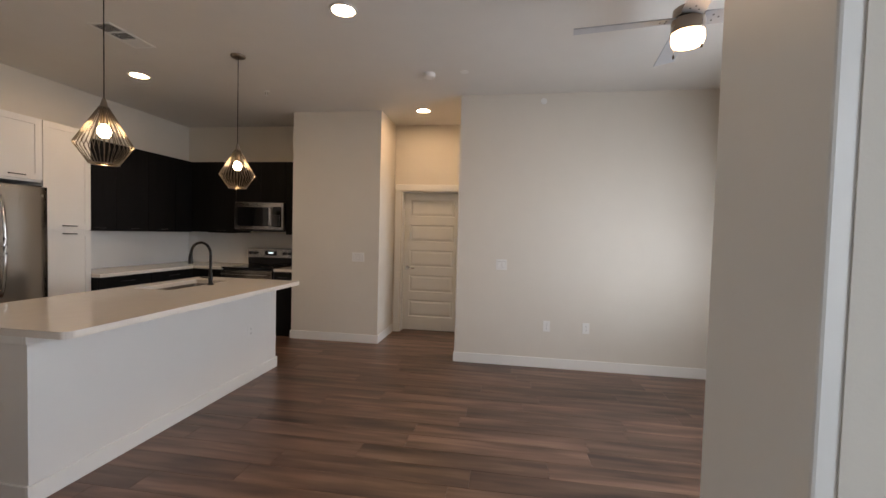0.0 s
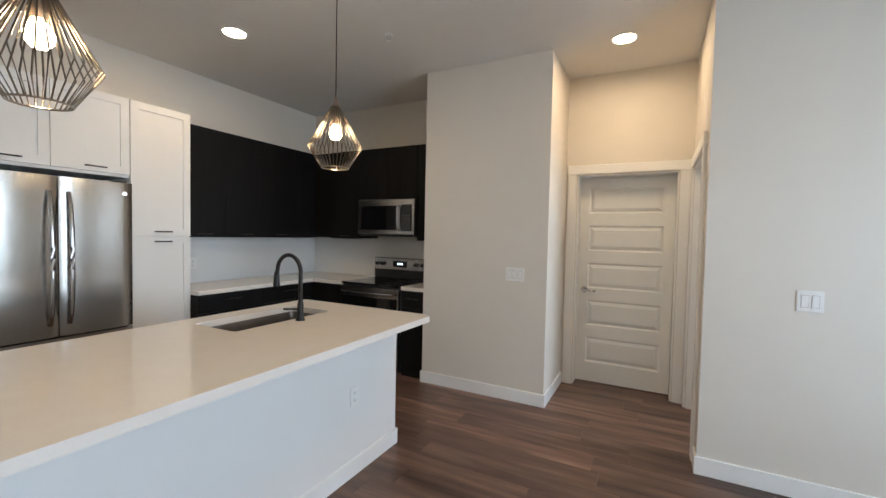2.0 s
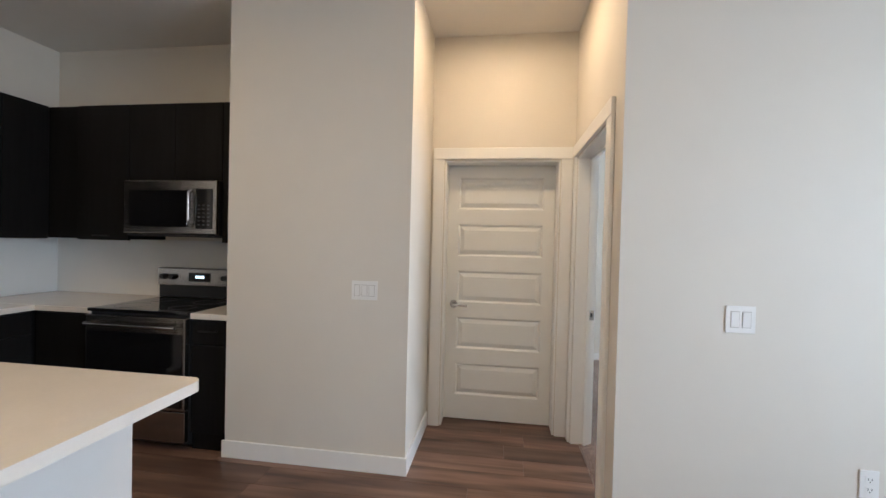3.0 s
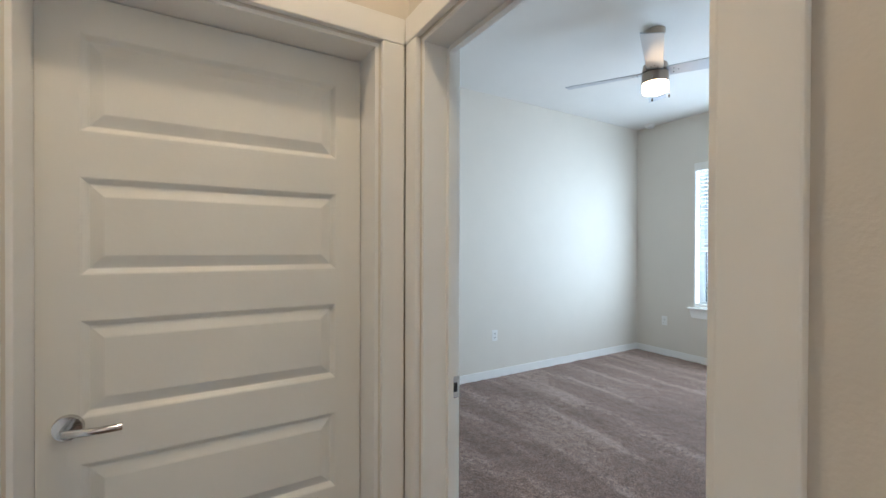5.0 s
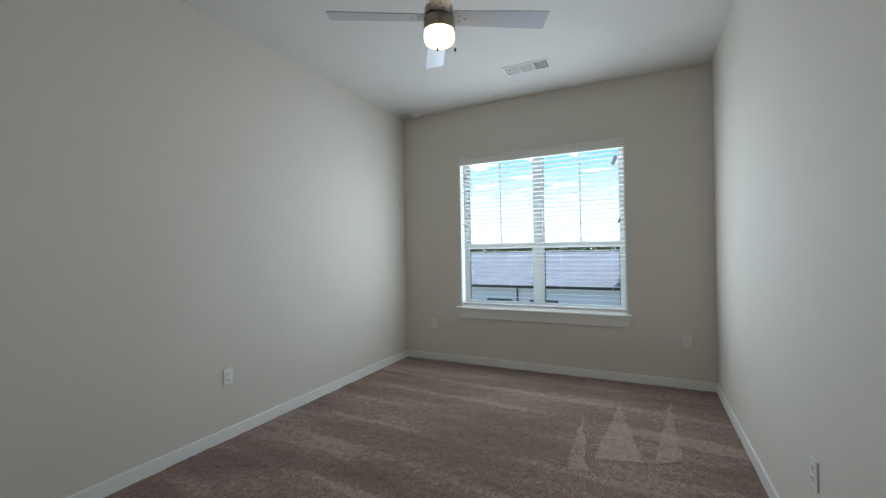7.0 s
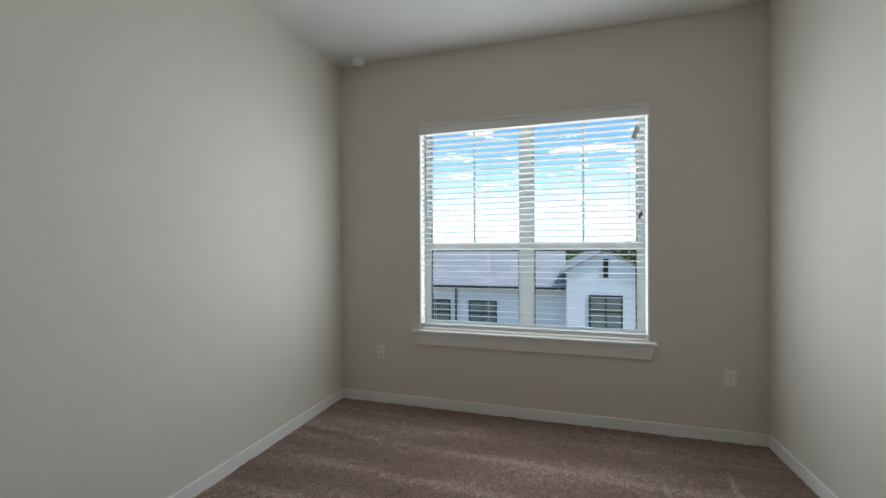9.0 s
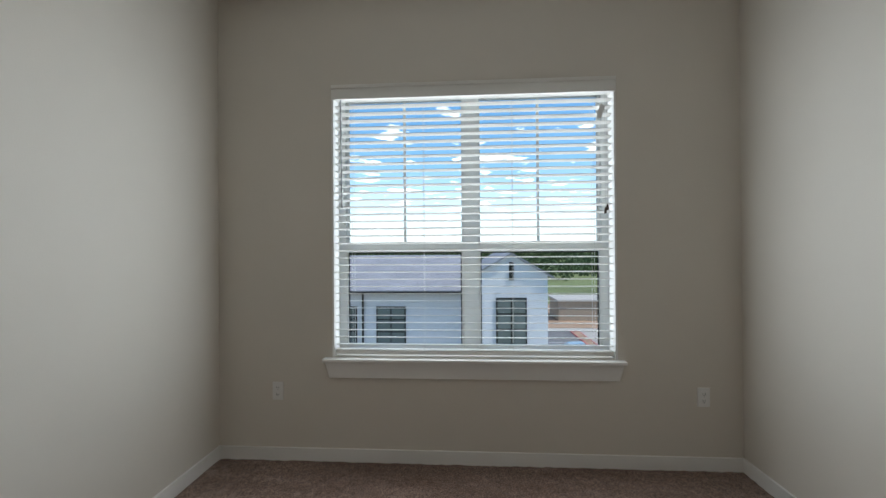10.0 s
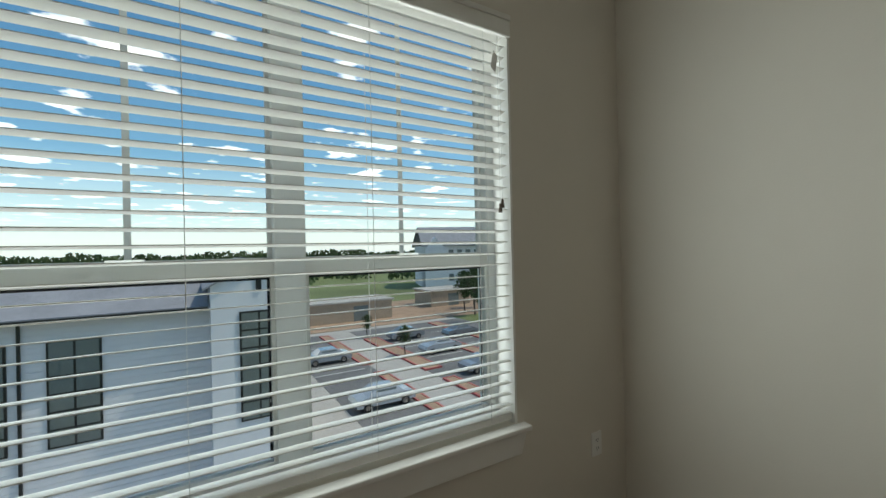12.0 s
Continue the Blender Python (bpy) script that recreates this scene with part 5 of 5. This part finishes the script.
for i in range(9000):
    a = rn.uniform(-1.0, 0.9)
    d = 700 + 60 * rn.random()
    top = 15 + 9 * noise.noise((a * 14, 0.2, 7)) + 5 * noise.noise((a * 60, 0.9, 3))
    c = Vector((d * math.cos(a), d * math.sin(a), G + rn.random() * top * 0.9))
    s = 3.2
    q = Euler((rn.uniform(0, 6), rn.uniform(0, 6), rn.uniform(0, 6))).to_matrix()
    k = len(vv)
    vv += [c + q @ Vector(p) for p in ((-s, 0, 0), (0, -s * 0.6, 0), (s, 0, 0), (0, s * 0.6, 0))]
    ff.append((k, k + 1, k + 2, k + 3))
me = bpy.data.meshes.new("far_woods")
me.from_pydata(vv, [], ff)
me.materials.append(LEAF)
tagged(new("far_woods", me), "distant green scrub and tree line", "woods", kind="stuff")

# ---- floor planks ----
PW, PL = 0.182, 1.22


def plank(x0, x1, y0, y1):
    me = bpy.data.meshes.new("plank")
    e, z = 0.0016, 0.0
    v = [(x0, y0, -0.011), (x1, y0, -0.011), (x1, y1, -0.011), (x0, y1, -0.011), (x0, y0, z - 0.0022), (x1, y0, z - 0.0022), (x1, y1, z - 0.0022), (x0, y1, z - 0.0022), (x0 + e, y0 + e, z), (x1 - e, y0 + e, z), (x1 - e, y1 - e, z), (x0 + e, y1 - e, z)]
    f = [(8, 9, 10, 11)]
    for a, b in ((0, 4), (4, 8)):
        f += [(a + i, a + (i + 1) % 4, b + (i + 1) % 4, b + i) for i in range(4)]
    me.from_pydata(v, [], f)
    me.materials.append(WOODFLOOR)
    o = new("plank", me)
    o.parent = floor


rp = random.Random(11)
row, y = 0, -4.85
while y < 1.5:
    y1 = y + PW
    xa, xb = (-3.82, 3.0) if y < 0 else (-2.27, 0.06)
    if y < -4.33:
        xa, xb = -0.5, 1.4
    elif y > -2.3 and y < 0:
        xa = -4.0
    elif y >= 0 and y < 0.5:
        xa = -3.9
    x = xa - rp.uniform(0, 1.0)
    while x < xb:
        a, c = max(x, xa), min(x + PL, xb)
        if c - a > 0.02:
            plank(a, c, y, y1)
        x += PL
    y, row = y1, row + 1
